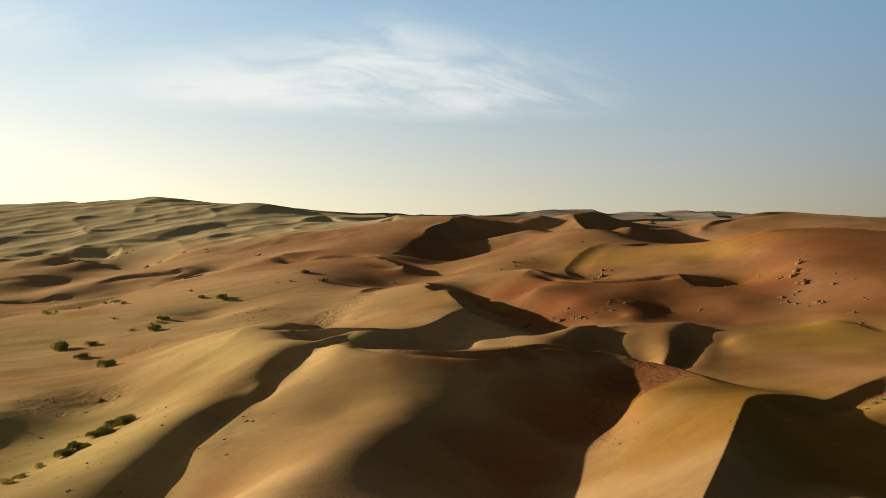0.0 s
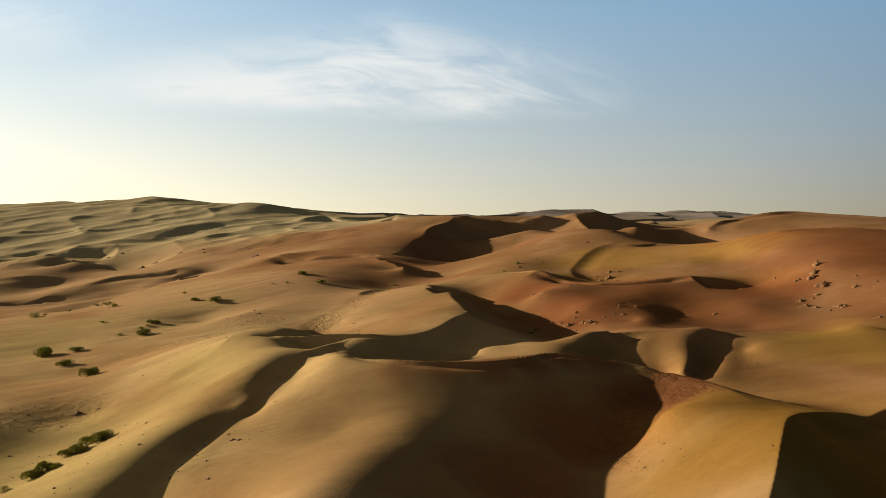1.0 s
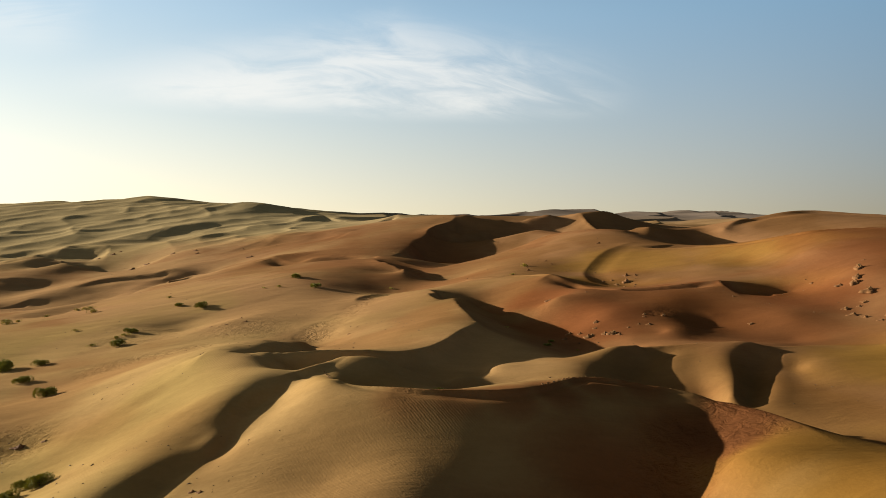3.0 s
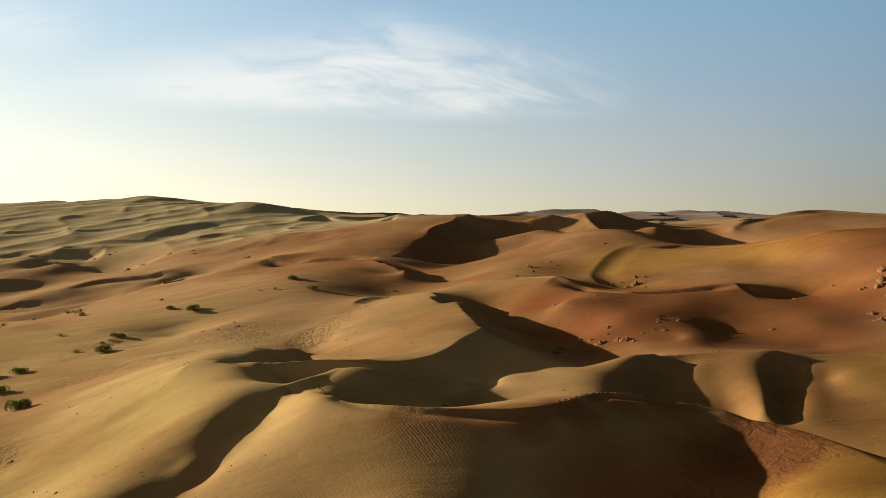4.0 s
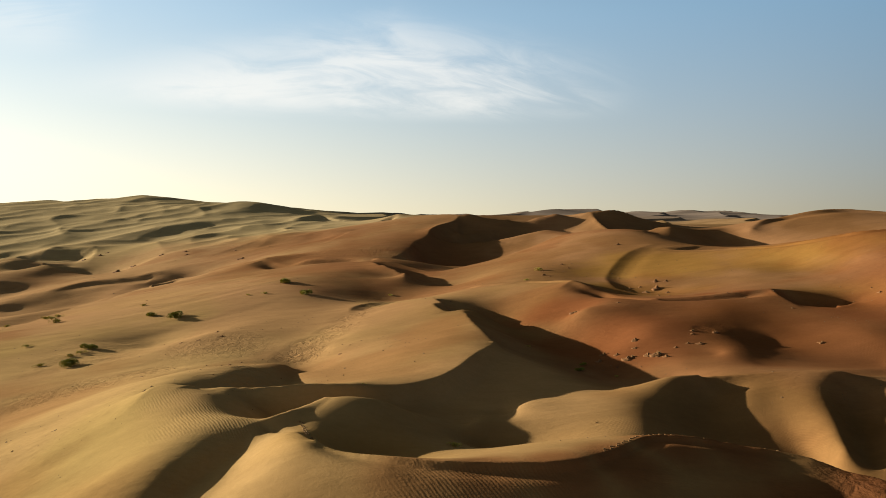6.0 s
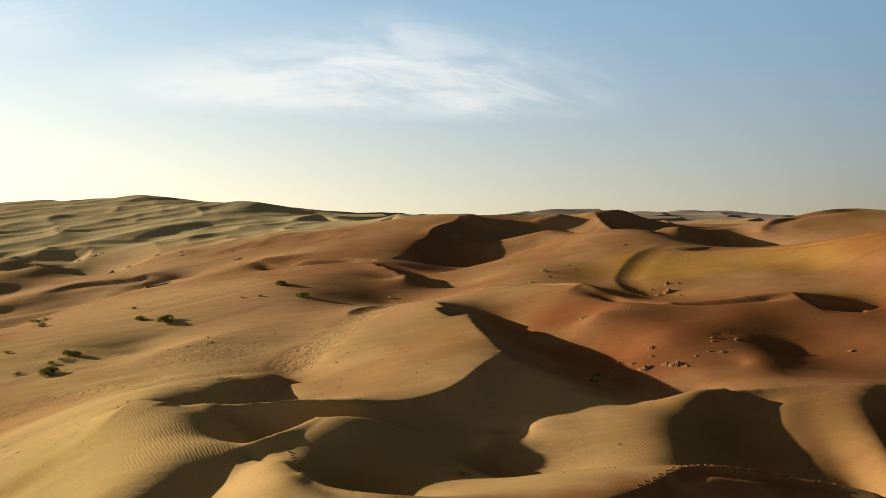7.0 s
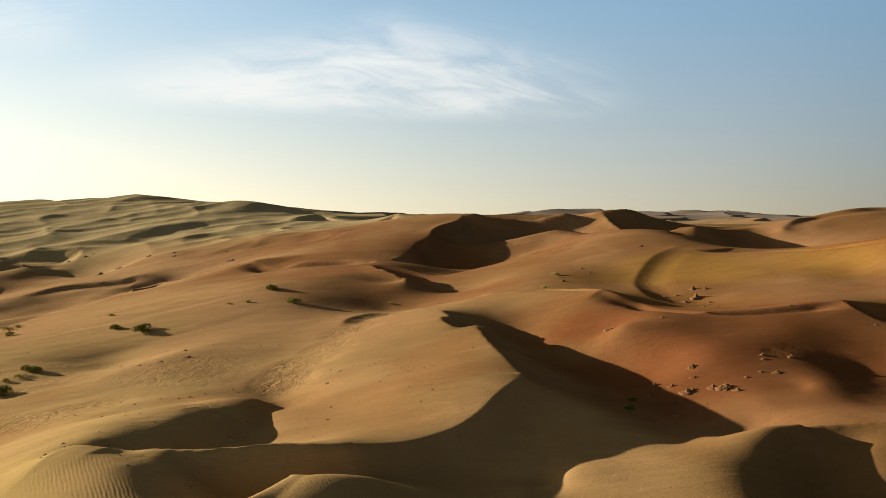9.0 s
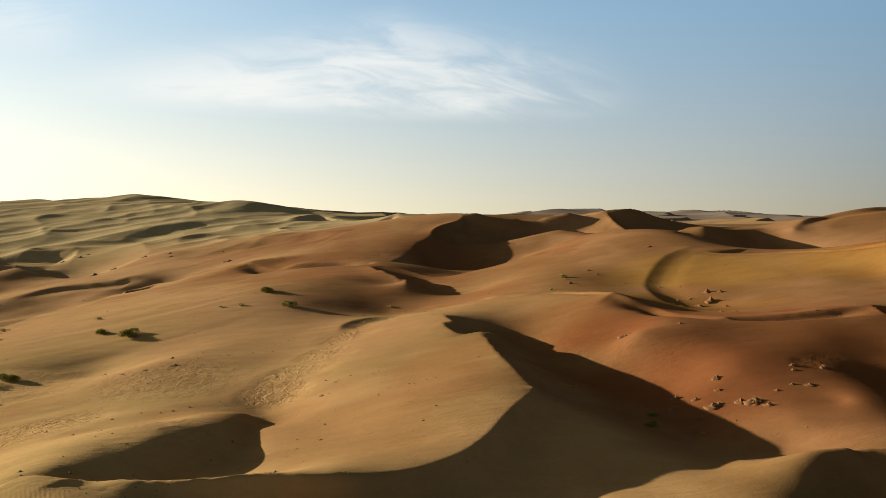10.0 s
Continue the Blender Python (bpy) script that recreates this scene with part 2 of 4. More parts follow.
soft("west_rib_bank", [(-15.1, 144.1, 35.3), (-16.7, 140.1, 34.3), (-18.3, 135.9, 33.2), (-20.2, 126.8, 31.4), (-23.4, 119.4, 29.3), (-26.2, 112.9, 27.4), (-28.8, 107.4, 25.9), (-29.0, 101.9, 24.3), (-28.8, 96.9, 23.1), (-27.6, 89.7, 21.1)])
spot("hollow", [(-6.4, 146.7, 34.6), (8.2, 150.6, 31.3), (12.0, 160.0, 30.9), (18.2, 167.9, 30.6), (18.3, 145.9, 32.1)])
crest("barchan_horn", [(-38.0, 170.9, 34.2), (-34.9, 170.6, 34.2), (-31.0, 170.4, 34.3)])
crest("barchan_lip", [(-31.0, 170.4, 34.3), (-26.4, 169.1, 34.6), (-19.5, 168.6, 35.1), (-14.0, 168.2, 35.6)], right=(0.5, 3))
crest("barchan_crest", [(-36, 170.6, 34.5), (-27.1, 168.9, 35.2), (-20.2, 168, 35.6), (-14.0, 168.2, 35.6), (-7.0, 167.7, 35.4), (-0.1, 170.2, 34.6), (5.6, 173.8, 34.7), (10.3, 178.6, 35.4), (15.5, 188.2, 36.6), (20.2, 196.5, 37.0)], right=(0.6, 5))
soft("barchan_bowl", [(-33.0, 175.5, 33.3), (-30.1, 177.3, 32.4), (-26.5, 181.0, 30.9), (-21.7, 182.6, 30.9), (-20.1, 190.5, 30.6), (-21.1, 204.6, 29.9), (-22.5, 217.6, 28.1)])
soft("barchan_brim", [(-36.7, 175.8, 34.3), (-35.4, 179.7, 34.0), (-33.5, 182.5, 33.8), (-30.0, 184.2, 33.8), (-26.9, 186.0, 33.3), (-25.0, 190.0, 32.8), (-24.0, 197.0, 31.6), (-23.7, 210.7, 30.2)])
soft("slip_foot", [(-22.1, 151.4, 35.6), (-15.3, 149.9, 35.2), (-10.8, 155.6, 34.8), (-6.7, 166.2, 33.6)])
soft("barchan_apron", [(-13.0, 216.0, 30.9), (-9.5, 200.0, 32.1), (-6.5, 187.0, 33.1), (-4.0, 179.0, 33.9)])
spot("barchan_back", [(-36.4, 204.0, 31.0), (-50.9, 224.5, 28.4), (-52.0, 207.7, 29.2), (-24.0, 227.5, 29.4)])
spot("barchan_slope", [(0.5, 196.0, 34.9), (-10.8, 230.0, 33.0), (4.0, 223.9, 35.2), (-22.7, 252.0, 31.3), (-14.0, 222.0, 31.2)])
crest("barchan_shoulder", [(20.2, 196.5, 37.0), (18.6, 210.0, 37.7), (17.8, 226.1, 38.1), (18.0, 246.1, 38.0)])
crest("little_crest", [(18.0, 246.1, 38.0), (15.4, 249.3, 38.2), (13.0, 256.5, 38.9), (12.0, 266.5, 38.9)], right=(0.5, 3))
soft("spur", [(20.4, 196.9, 36.5), (25.2, 189.5, 34.4), (30.4, 182.1, 32.6), (34.4, 178.8, 31.9), (37.9, 177.5, 31.7), (42.1, 176.3, 32.8)])
crest("lobe_crest", [(42.1, 176.3, 32.8), (45.9, 176.0, 33.5), (51.8, 175.6, 34.0), (59.2, 175.1, 34.4), (66.6, 174.6, 35.0), (73.6, 173.2, 35.6), (76.1, 172.0, 35.6), (81.0, 172.6, 34.6), (89.9, 175.0, 34.1), (99.0, 177.4, 33.7), (109.6, 176.6, 33.9), (112.4, 173.5, 35.3), (114.1, 171.4, 35.9), (115.7, 169.3, 35.9), (118.1, 166.1, 35.4), (118.9, 159.0, 34.3), (121.2, 150.8, 34.2)], left=(0.3, 4))
spot("vale", [(38.7, 199.4, 30.6), (45.0, 197.5, 29.7), (47.3, 238.1, 37.6), (56.0, 207.5, 34.3), (55.0, 213.0, 35.5), (66.8, 197.6, 34.0), (56.7, 192.3, 32.8), (72.5, 190.2, 33.3), (103.7, 202.1, 36.6), (98.7, 192.4, 32.7)])
spot("peak_face", [(48.4, 233.0, 39.1), (64.7, 225.9, 38.9), (57.7, 212.3, 36.3), (57.9, 242.4, 40.6), (46.3, 231.1, 37.6)])
soft("first_cup_brow", [(52.0, 174.1, 34.7), (46.9, 173.5, 34.7), (43.9, 171.2, 34.0), (40.4, 166.4, 32.7), (36.5, 157.6, 32.1), (33.6, 150.3, 31.7)])
soft("first_cup_edge", [(59.6, 170.9, 33.1), (57.5, 169.0, 32.5), (56.4, 165.9, 31.4), (56.0, 159.8, 29.4), (53.7, 150.3, 28.5), (51.6, 142.7, 27.9)])
soft("first_cup_floor", [(55.4, 172.7, 32.7), (51.7, 171.5, 32.1), (49.5, 168.8, 31.2), (47.4, 163.4, 29.6), (44.3, 154.3, 28.9), (41.7, 146.9, 28.4)])
soft("first_cup_rise", [(58.1, 171.6, 32.7), (55.4, 169.9, 32.0), (53.9, 166.9, 30.9), (52.8, 161.1, 29.1), (50.3, 151.8, 28.2), (48.0, 144.2, 27.7)])
soft("first_cup_bank", [(63.3, 169.3, 33.4), (61.2, 167.4, 32.7), (60.1, 164.3, 31.6), (59.6, 158.2, 29.7), (57.4, 148.7, 28.7), (55.2, 141.1, 28.2)])
soft("second_cup_brow", [(73.8, 169.6, 34.4), (70.1, 164.8, 32.8), (64.2, 155.2, 31.4), (58.2, 145.1, 30.9)])
soft("second_cup_edge", [(79.7, 167.1, 33.2), (76.1, 162.3, 31.5), (70.2, 152.7, 30.2), (63.5, 142.9, 29.8)])
soft("second_cup_floor", [(76.4, 168.5, 32.9), (72.8, 163.7, 31.2), (66.9, 154.1, 29.8), (60.6, 144.1, 29.5)])
soft("second_cup_rise", [(78.5, 167.6, 32.8), (74.9, 162.8, 31.2), (69.0, 153.2, 29.8), (62.4, 143.3, 29.5)])
soft("second_cup_bank", [(83.3, 165.6, 33.3), (79.8, 160.7, 31.6), (73.8, 151.1, 30.3), (67.1, 141.3, 29.9)])
spot("second_bank", [(82.3, 160.5, 32.6), (85.8, 142.2, 31.1), (95.7, 147.6, 32.5), (69.4, 118.3, 30.8)])
spot("east_slope", [(138.9, 226.0, 47.9), (122.2, 202.9, 38.1), (131.7, 190.3, 39.3), (158.1, 228.8, 51.0), (145.2, 194.5, 43.9), (117.3, 181.2, 35.7)])
crest("orange_crest", [(14.3, 318.3, 35.1), (25.8, 312.6, 37.8), (30.5, 307.3, 39.5), (37.5, 301.8, 40.6), (46.8, 296.2, 41.6), (51.2, 285.9, 42.5), (53.9, 265.8, 44.1)], right=(0.55, 2.0))
crest("peak_crest", [(53.9, 265.8, 44.1), (56.8, 261.6, 43.0), (61.4, 257.2, 41.1), (64.2, 251.0, 40.5), (71.7, 243.5, 40.6)], right=(0.55, 3))
crest("long_crest", [(71.7, 243.5, 40.6), (81.4, 241.3, 41.2), (91.5, 240.1, 42.4), (101.6, 239.5, 43.6)], right=(0.85, 2.4))
crest("long_crest_end", [(101.6, 239.5, 43.6), (108.0, 239.5, 43.2), (114.1, 239.1, 42.4), (119.5, 237.2, 41.3), (122.4, 234.0, 40.5)], right=(0.55, 6))
spot("pan", [(85.9, 279.4, 39.2), (89.9, 286.2, 41.1), (119.3, 281.3, 45.6), (109.2, 287.0, 44.1), (67.8, 269.7, 40.7), (136.0, 285.2, 47.8), (138.1, 265.1, 47.5), (147.2, 264.6, 52.0)])
crest("yellow_crest", [(117.0, 351.7, 51.9), (118.3, 346.5, 50.9), (127.8, 335.9, 51.1), (137.9, 325.2, 52.5), (145.8, 311.7, 53.8), (151.5, 301.4, 56.1), (158.2, 294.0, 58.2), (163.0, 288.7, 59.5), (171.8, 286.1, 60.2), (182.2, 282.4, 60.7), (191.1, 276.8, 60.4), (203.7, 270.9, 59.2), (220.6, 269.7, 58.8)], left=(0.5, 8), right=(0.5, 2))
soft("back_valley_brow", [(126.8, 419.2, 59.6), (133.1, 410.7, 58.2), (128.4, 386.0, 55.0)])
crest("tan_crest", [(21.2, 397.9, 38.5), (44.8, 416.4, 42.2), (72.3, 434.7, 48.7), (92.5, 443.5, 55.8), (108.6, 432.5, 59.2), (120.3, 421.7, 59.9), (131.3, 410.9, 58.9)], left=(0.4, 16))
spot("tan_face", [(58.3, 325.5, 43.3), (88.8, 353.5, 49.5), (43.1, 346.5, 41.2)])
crest("plateau_crest", [(-77.7, 474.8, 41.7), (-62.5, 458.7, 38.6), (-50.1, 454.9, 41.6), (-31.2, 449.6, 42.5), (-22.7, 447.1, 43.6), (-9.4, 440.2, 43.5)], right=(0.66, 6))
crest("plateau_lip", [(-14.2, 440.5, 42.8), (-5.5, 404.8, 41.9), (3.2, 367.2, 40.3), (4.4, 354.1, 39.5)])
spot("plateau", [(-46.1, 350.6, 39.0), (-33.6, 315.6, 35.8), (-2.0, 321.3, 32.3), (-14.3, 272.2, 33.9), (-0.2, 381.5, 42.3), (-76.1, 185.2, 24.0), (-82.8, 240.2, 25.7), (-84.8, 258.5, 27.1), (-73.8, 295.2, 30.6), (-53.1, 252.8, 30.4), (-105.2, 221.1, 22.5), (-50.8, 130.8, 24.0), (-56.4, 119.2, 21.7)])
crest("big_crest", [(-3.9, 449.8, 43.2), (7.8, 489.0, 45.8), (13.7, 526.8, 50.8), (19.8, 538.4, 53.2), (26.1, 558.1, 57.1), (30.8, 577.9, 60.4), (47.1, 601.9, 64.9), (50.9, 616.8, 70.6)], right=(0.3, 16))
crest("big_back", [(50.9, 616.8, 70.6), (42.0, 637.5, 72.0), (22.2, 678.8, 71.7), (8.6, 719.7, 70.0)])
crest("skyline_mid", [(50.9, 616.8, 70.6), (61.1, 616.1, 71.7), (76.6, 617.0, 68.6), (92.5, 618.8, 67.6), (105.7, 619.9, 66.1), (119.0, 621.1, 69.8), (134.7, 621.1, 72.4), (147.9, 621.1, 69.8), (161.2, 621.3, 74.0)], right=(0.56, 24), left=(0.3, 24))
crest("skyline_dome", [(161.2, 621.3, 74.0), (177.4, 622.2, 75.6), (189.6, 627.3, 75.2), (208.6, 635.9, 70.1), (228.8, 646.4, 66.4), (249.7, 656.9, 63.8), (271.1, 667.3, 62.2), (299.7, 679.3, 61.0)], right=(0.56, 34), left=(0.3, 24))
crest("skyline_east", [(191.2, 416.8, 60.3), (202.9, 426.1, 64.3), (218.6, 435.1, 66.2), (237.2, 433.9, 70.0), (255.7, 432.7, 71.1), (275.4, 421.2, 69.0), (293.9, 409.9, 67.4), (311.3, 398.6, 65.1)], right=(0.45, 5))
crest("dark_cone", [(-28.4, 852.1, 64.8), (-14.7, 871.4, 71.3), (-0.3, 880.5, 77.3), (8.3, 869.9, 74.9)], right=(0.4, 12))
soft("far_range_east", [(888.8, 2940.0, 106.6), (1012.4, 2931.7, 116.5), (1111.3, 2925.2, 126.4), (1210.2, 2918.8, 141.2), (1333.8, 2910.0, 133.8), (1457.4, 2901.0, 118.9), (1729.3, 2881.7, 101.6)])
soft("far_range_mid", [(266.9, 2483.0, 109.1), (411.1, 2473.2, 113.3), (534.7, 2465.0, 125.6), (617.1, 2459.1, 117.4)])
soft("skyline_west", [(-911.0, 1364.4, 105.9), (-750.3, 1353.3, 105.9), (-686.0, 1348.8, 105.9), (-632.4, 1345.3, 111.3), (-598.7, 1362.9, 108.8), (-536.0, 1338.6, 111.3), (-489.9, 1355.6, 118.6), (-457.3, 1353.4, 120.8), (-413.8, 1350.3, 116.5), (-364.7, 1326.7, 108.1), (-314.6, 1273.0, 100.0)])
soft("skyline_shoulder", [(-314.6, 1273.0, 100.0), (-260.7, 1189.3, 103.3), (-220.2, 1176.5, 101.0), (-199.4, 1164.8, 94.0)])
soft("far_ridge", [(-280.8, 1721.0, 111.7), (-238.7, 1718.0, 108.8), (-168.7, 1713.0, 103.2), (-112.7, 1708.9, 97.6), (-28.7, 1702.9, 89.2), (55.4, 1696.8, 80.8)])
crest("mid_west_crest", [(-264.0, 817.9, 47.3), (-266.5, 868.3, 56.4), (-254.2, 897.6, 62.0), (-239.5, 946.8, 69.1), (-221.4, 915.4, 62.8)])
crest("low_west_crest", [(-277.2, 658.2, 28.2), (-272.3, 678.0, 32.6), (-265.7, 717.7, 39.1), (-237.6, 735.9, 43.8)])
spot("low_west", [(-178.3, 637.7, 40.3), (-257.4, 536.6, 19.1), (-99.2, 606.5, 47.5), (-123.9, 608.0, 42.6)])
crest("pale_crest", [(-211.9, 493.5, 22.3), (-200.0, 517.8, 25.7), (-174.3, 526.1, 27.6), (-161.6, 532.3, 30.6), (-143.7, 524.0, 27.6)], right=(0.3, 9))
crest("pale_foot", [(-160.6, 457.6, 22.6), (-148.6, 469.2, 23.7), (-141.8, 478.3, 25.5), (-134.7, 492.5, 28.9)], right=(0.45, 3))
crest("left_low_crest", [(-262.5, 446.7, 13.4), (-251.2, 451.0, 13.6), (-239.6, 455.1, 12.3), (-229.2, 462.5, 14.4), (-225.2, 469.3, 16.3), (-218.3, 463.7, 13.5)], right=(0.25, 5))
crest("left_mid_crest", [(-311.3, 530.3, 19.9), (-295.9, 539.3, 23.0), (-277.2, 543.1, 24.4), (-253.6, 546.4, 22.7)], right=(0.25, 5))
crest("left_high_crest", [(-366.2, 624.3, 25.7), (-346.4, 623.0, 27.7), (-327.0, 631.7, 31.2), (-309.4, 640.7, 35.8), (-286.4, 639.0, 31.7), (-270.3, 647.7, 28.7)], right=(0.25, 7))
crest("left_far_crest", [(-421.1, 718.2, 29.7), (-392.6, 726.3, 32.7), (-357.2, 734.0, 35.3), (-326.6, 742.0, 40.3), (-295.1, 749.9, 44.2)], right=(0.25, 7))
spot("left_hollows", [(-258.7, 506.6, 14.5), (-199.7, 452.5, 13.0), (-171.1, 460.4, 17.5), (-254.1, 576.5, 25.2)])
crest("brim", [(-184.8, 331.5, 17.4), (-174.3, 340.8, 19.6), (-165.8, 345.3, 20.1), (-156.6, 354.6, 20.1), (-152.7, 379.4, 21.8), (-149.0, 393.2, 23.5), (-145.5, 419.0, 24.4), (-145.3, 449.0, 25.4), (-143.6, 478.9, 26.6), (-136.9, 503.5, 27.6), (-122.6, 502.6, 30.1), (-109.3, 496.8, 34.0), (-95.2, 485.9, 38.5), (-85.4, 475.3, 40.5), (-73.8, 474.6, 41.7)], left=(0.35, 10))
spot("more", [(29.0, 157.0, 31.7), (15.8, 156.0, 28.9), (12.0, 158.0, 28.9), (17.5, 150.5, 28.8), (-71.0, 262.5, 26.0), (81.4, 315.2, 42.1), (25.5, 232.5, 34.9), (24.0, 243.6, 36.5)])
spot("far_flats", [(53.9, 1096.5, 66.2), (147.8, 1190.0, 66.7), (370.2, 1474.7, 68.4), (493.9, 1166.1, 66.7), (642.3, 1155.8, 66.7), (658.8, 954.6, 65.6), (-1386.0, 4297.0, 100.9), (-347.7, 4225.1, 94.0), (690.5, 4153.5, 100.9), (1728.8, 4081.7, 100.9), (2767.0, 4009.9, 100.9), (-2424.3, 4368.8, 100.9), (-1855.0, 2628.5, 69.9), (2059.0, 2358.1, 74.0)])
soft("small_rib", [(-70.6, 153.8, 24.4), (-74.0, 144.0, 24.5), (-76.8, 137.2, 24.5)])
soft("small_trough", [(-69.2, 134.7, 23.2), (-70.5, 125.7, 21.2)])
soft("lip_valley_brow", [(-3.2, 394.7, 41.3), (1.3, 377.3, 40.7), (3.7, 363.1, 39.8)])
soft("lip_valley_edge", [(12.4, 388.0, 38.0), (19.8, 369.5, 36.8), (24.4, 354.4, 35.5)])
soft("lip_valley_floor", [(3.8, 391.7, 38.2), (9.6, 373.8, 37.4), (13.0, 359.2, 36.3)])
soft("lip_valley_rise", [(9.3, 389.4, 37.7), (16.1, 371.0, 36.6), (20.3, 356.1, 35.4)])
soft("left_dune_brow", [(-307.8, 635.5, 35.6), (-289.3, 629.2, 33.4), (-265.4, 617.4, 30.0)])
soft("left_dune_edge", [(-259.9, 615.2, 25.5), (-241.3, 608.8, 23.2), (-235.0, 604.5, 23.6)])
soft("left_dune_floor", [(-286.3, 626.4, 29.4), (-267.7, 620.0, 27.2), (-251.7, 611.6, 25.5)])
soft("left_dune_rise", [(-269.5, 619.3, 26.5), (-250.9, 612.9, 24.3), (-241.1, 607.1, 23.9)])
spot("pale_floor", [(-157.3, 511.8, 25.7), (-146.5, 514.1, 25.5), (-171.8, 498.8, 23.6)])

soft("shoulder_shade_edge", [(34.5, 250.5, 34.9), (37.7, 238, 34.5), (41.2, 230, 33.8), (44.7, 223.5, 32.9), (47.2, 215.6, 32.4), (48.3, 206.3, 32.2), (50.1, 200, 31.6), (51.5, 193.7, 31.2), (53.3, 188.9, 30.7)])
soft("shoulder_shade_floor", [(26.8, 253.8, 33.7), (30.8, 240.8, 33.4), (33.0, 233.5, 32.7), (35.5, 227.5, 32.0), (36.8, 220.0, 31.6), (37.8, 210.8, 31.3), (39.0, 204.7, 30.8), (40.0, 198.6, 30.4), (41.4, 194.0, 29.8)])
soft("bowl_shade_edge", [(29.7, 175.2, 32.1), (26.6, 173.9, 32), (23.7, 172.5, 32), (20.7, 169.6, 31.8), (18.4, 166.7, 31.1), (18.1, 162.1, 30.9), (18.6, 158.9, 30.2)])
soft("bowl_shade_floor", [(23.6, 177.8, 32.5), (21.2, 176.2, 32.6), (18.8, 174.6, 32.7), (16, 171.6, 32.3), (13.3, 168.8, 31.8), (11.4, 164.9, 31.1), (10.7, 162.3, 30.6)])
soft("brim_shade_edge", [(-19.4, 201.7, 30.4), (-17.8, 192.3, 30.9), (-16.3, 183.0, 31.4), (-15.2, 175.0, 32.4)])
soft("vale_brow", [(80.4, 223.6, 39.4), (76.8, 214.1, 36.9), (71.8, 203.7, 35.3), (64.8, 190.6, 33.7)])
soft("vale_foot", [(90.4, 219.0, 38.0), (87.8, 213.9, 36.5), (84.6, 208.1, 34.5), (76.0, 193.6, 33.4)])
soft("dark_floor", [(25.7, 496.7, 31.6), (46.9, 507.9, 36.7), (71.4, 514.6, 41.6), (95.5, 525.3, 48.9), (116.1, 532.7, 55.4)])
soft("dome_foot", [(121.8, 570.5, 57.1), (143.8, 574.8, 59.1), (163.5, 570.7, 58.7), (174.9, 545.4, 55.2), (181.5, 513.6, 52.6)])
soft("dark_face", [(41.8, 545.6, 49.6), (62.1, 553.4, 51.0), (86.9, 559.6, 56.4), (112.8, 567.5, 61.1)])
crest("back_crest", [(145.0, 413.1, 61.0), (160.8, 419.9, 59.4), (168.0, 422.9, 59.1), (183.6, 430.4, 60.2)])
soft("back_floor", [(156.0, 398.1, 50.5), (171.8, 404.9, 48.9), (179.0, 407.9, 48.6)])

# dark hollow
blade([(-348.7, 727.4), (-322.9, 733.3), (-302.0, 740.9), (-288.9, 745.0)], 6, 0.24, lift=1.5, back=40, fade=3.5)
# mid west dune
blade([(-267.9, 840.1), (-272.6, 887.4), (-254.6, 909.1), (-237.8, 940.1)], 1.2, 0.1, lift=2, back=60, fade=4)
# shoulder dune
blade([(-113.6, 657.8), (-89.0, 644.5), (-66.3, 639.0), (-43.4, 627.0), (-34.6, 623.9)], 2.5, 0.16, lift=1.2, back=30, fade=5)
# pale patch
blade([(-137.8, 965.4), (-121.4, 1027.1), (-111.1, 1068.6), (-78.3, 1052.1)], 3, 0.12, lift=3, back=50, fade=4)
# hollow rim
blade([(33.8, 555.8), (41.1, 574.5), (51.7, 581.0), (60.7, 588.1), (74.6, 598.9), (86.4, 606.9), (98.3, 613.2)], 3, 0.4, lift=2.5, back=16)
# edge of the tan dune over the pan
blade([(120.1, 365.9), (98.9, 345.3), (83.2, 321.3), (75.4, 300.7), (72.6, 280.4), (73.9, 267.0)], 0.45, 0.1, lift=0.5, back=14, fade=3.0, side=-1)
# pale ridge edge
blade([(49.1, 612.2), (47.0, 603.9), (33.7, 581.8), (25.5, 562.8), (24.1, 552.4), (28.1, 549.4)], 3, 0.3, lift=1.5, back=14, side=-1)
# plateau lip
blade([(-13.4, 422.0), (-4.8, 381.5), (-0.2, 371.2), (3.7, 356.4)], 1.4, 0.3, lift=0.9, back=10, side=-1)
# crescent
blade([(10.6, 254.5), (11.0, 249.0), (12.3, 244.2), (13.4, 241.3)], 1.4, 0.4, lift=0.4, back=8, side=-1, fade=5)
# dimple
blade([(-14.5, 271.6), (-14.2, 282.0), (-11.1, 289.9), (-6.6, 295.2), (-1.8, 300.2)], 0.8, 0.18, lift=0.3, back=9, fade=3.5)

TH0, TH1, R0, R1 = radians(-62), radians(66), 40.0, 4800.0


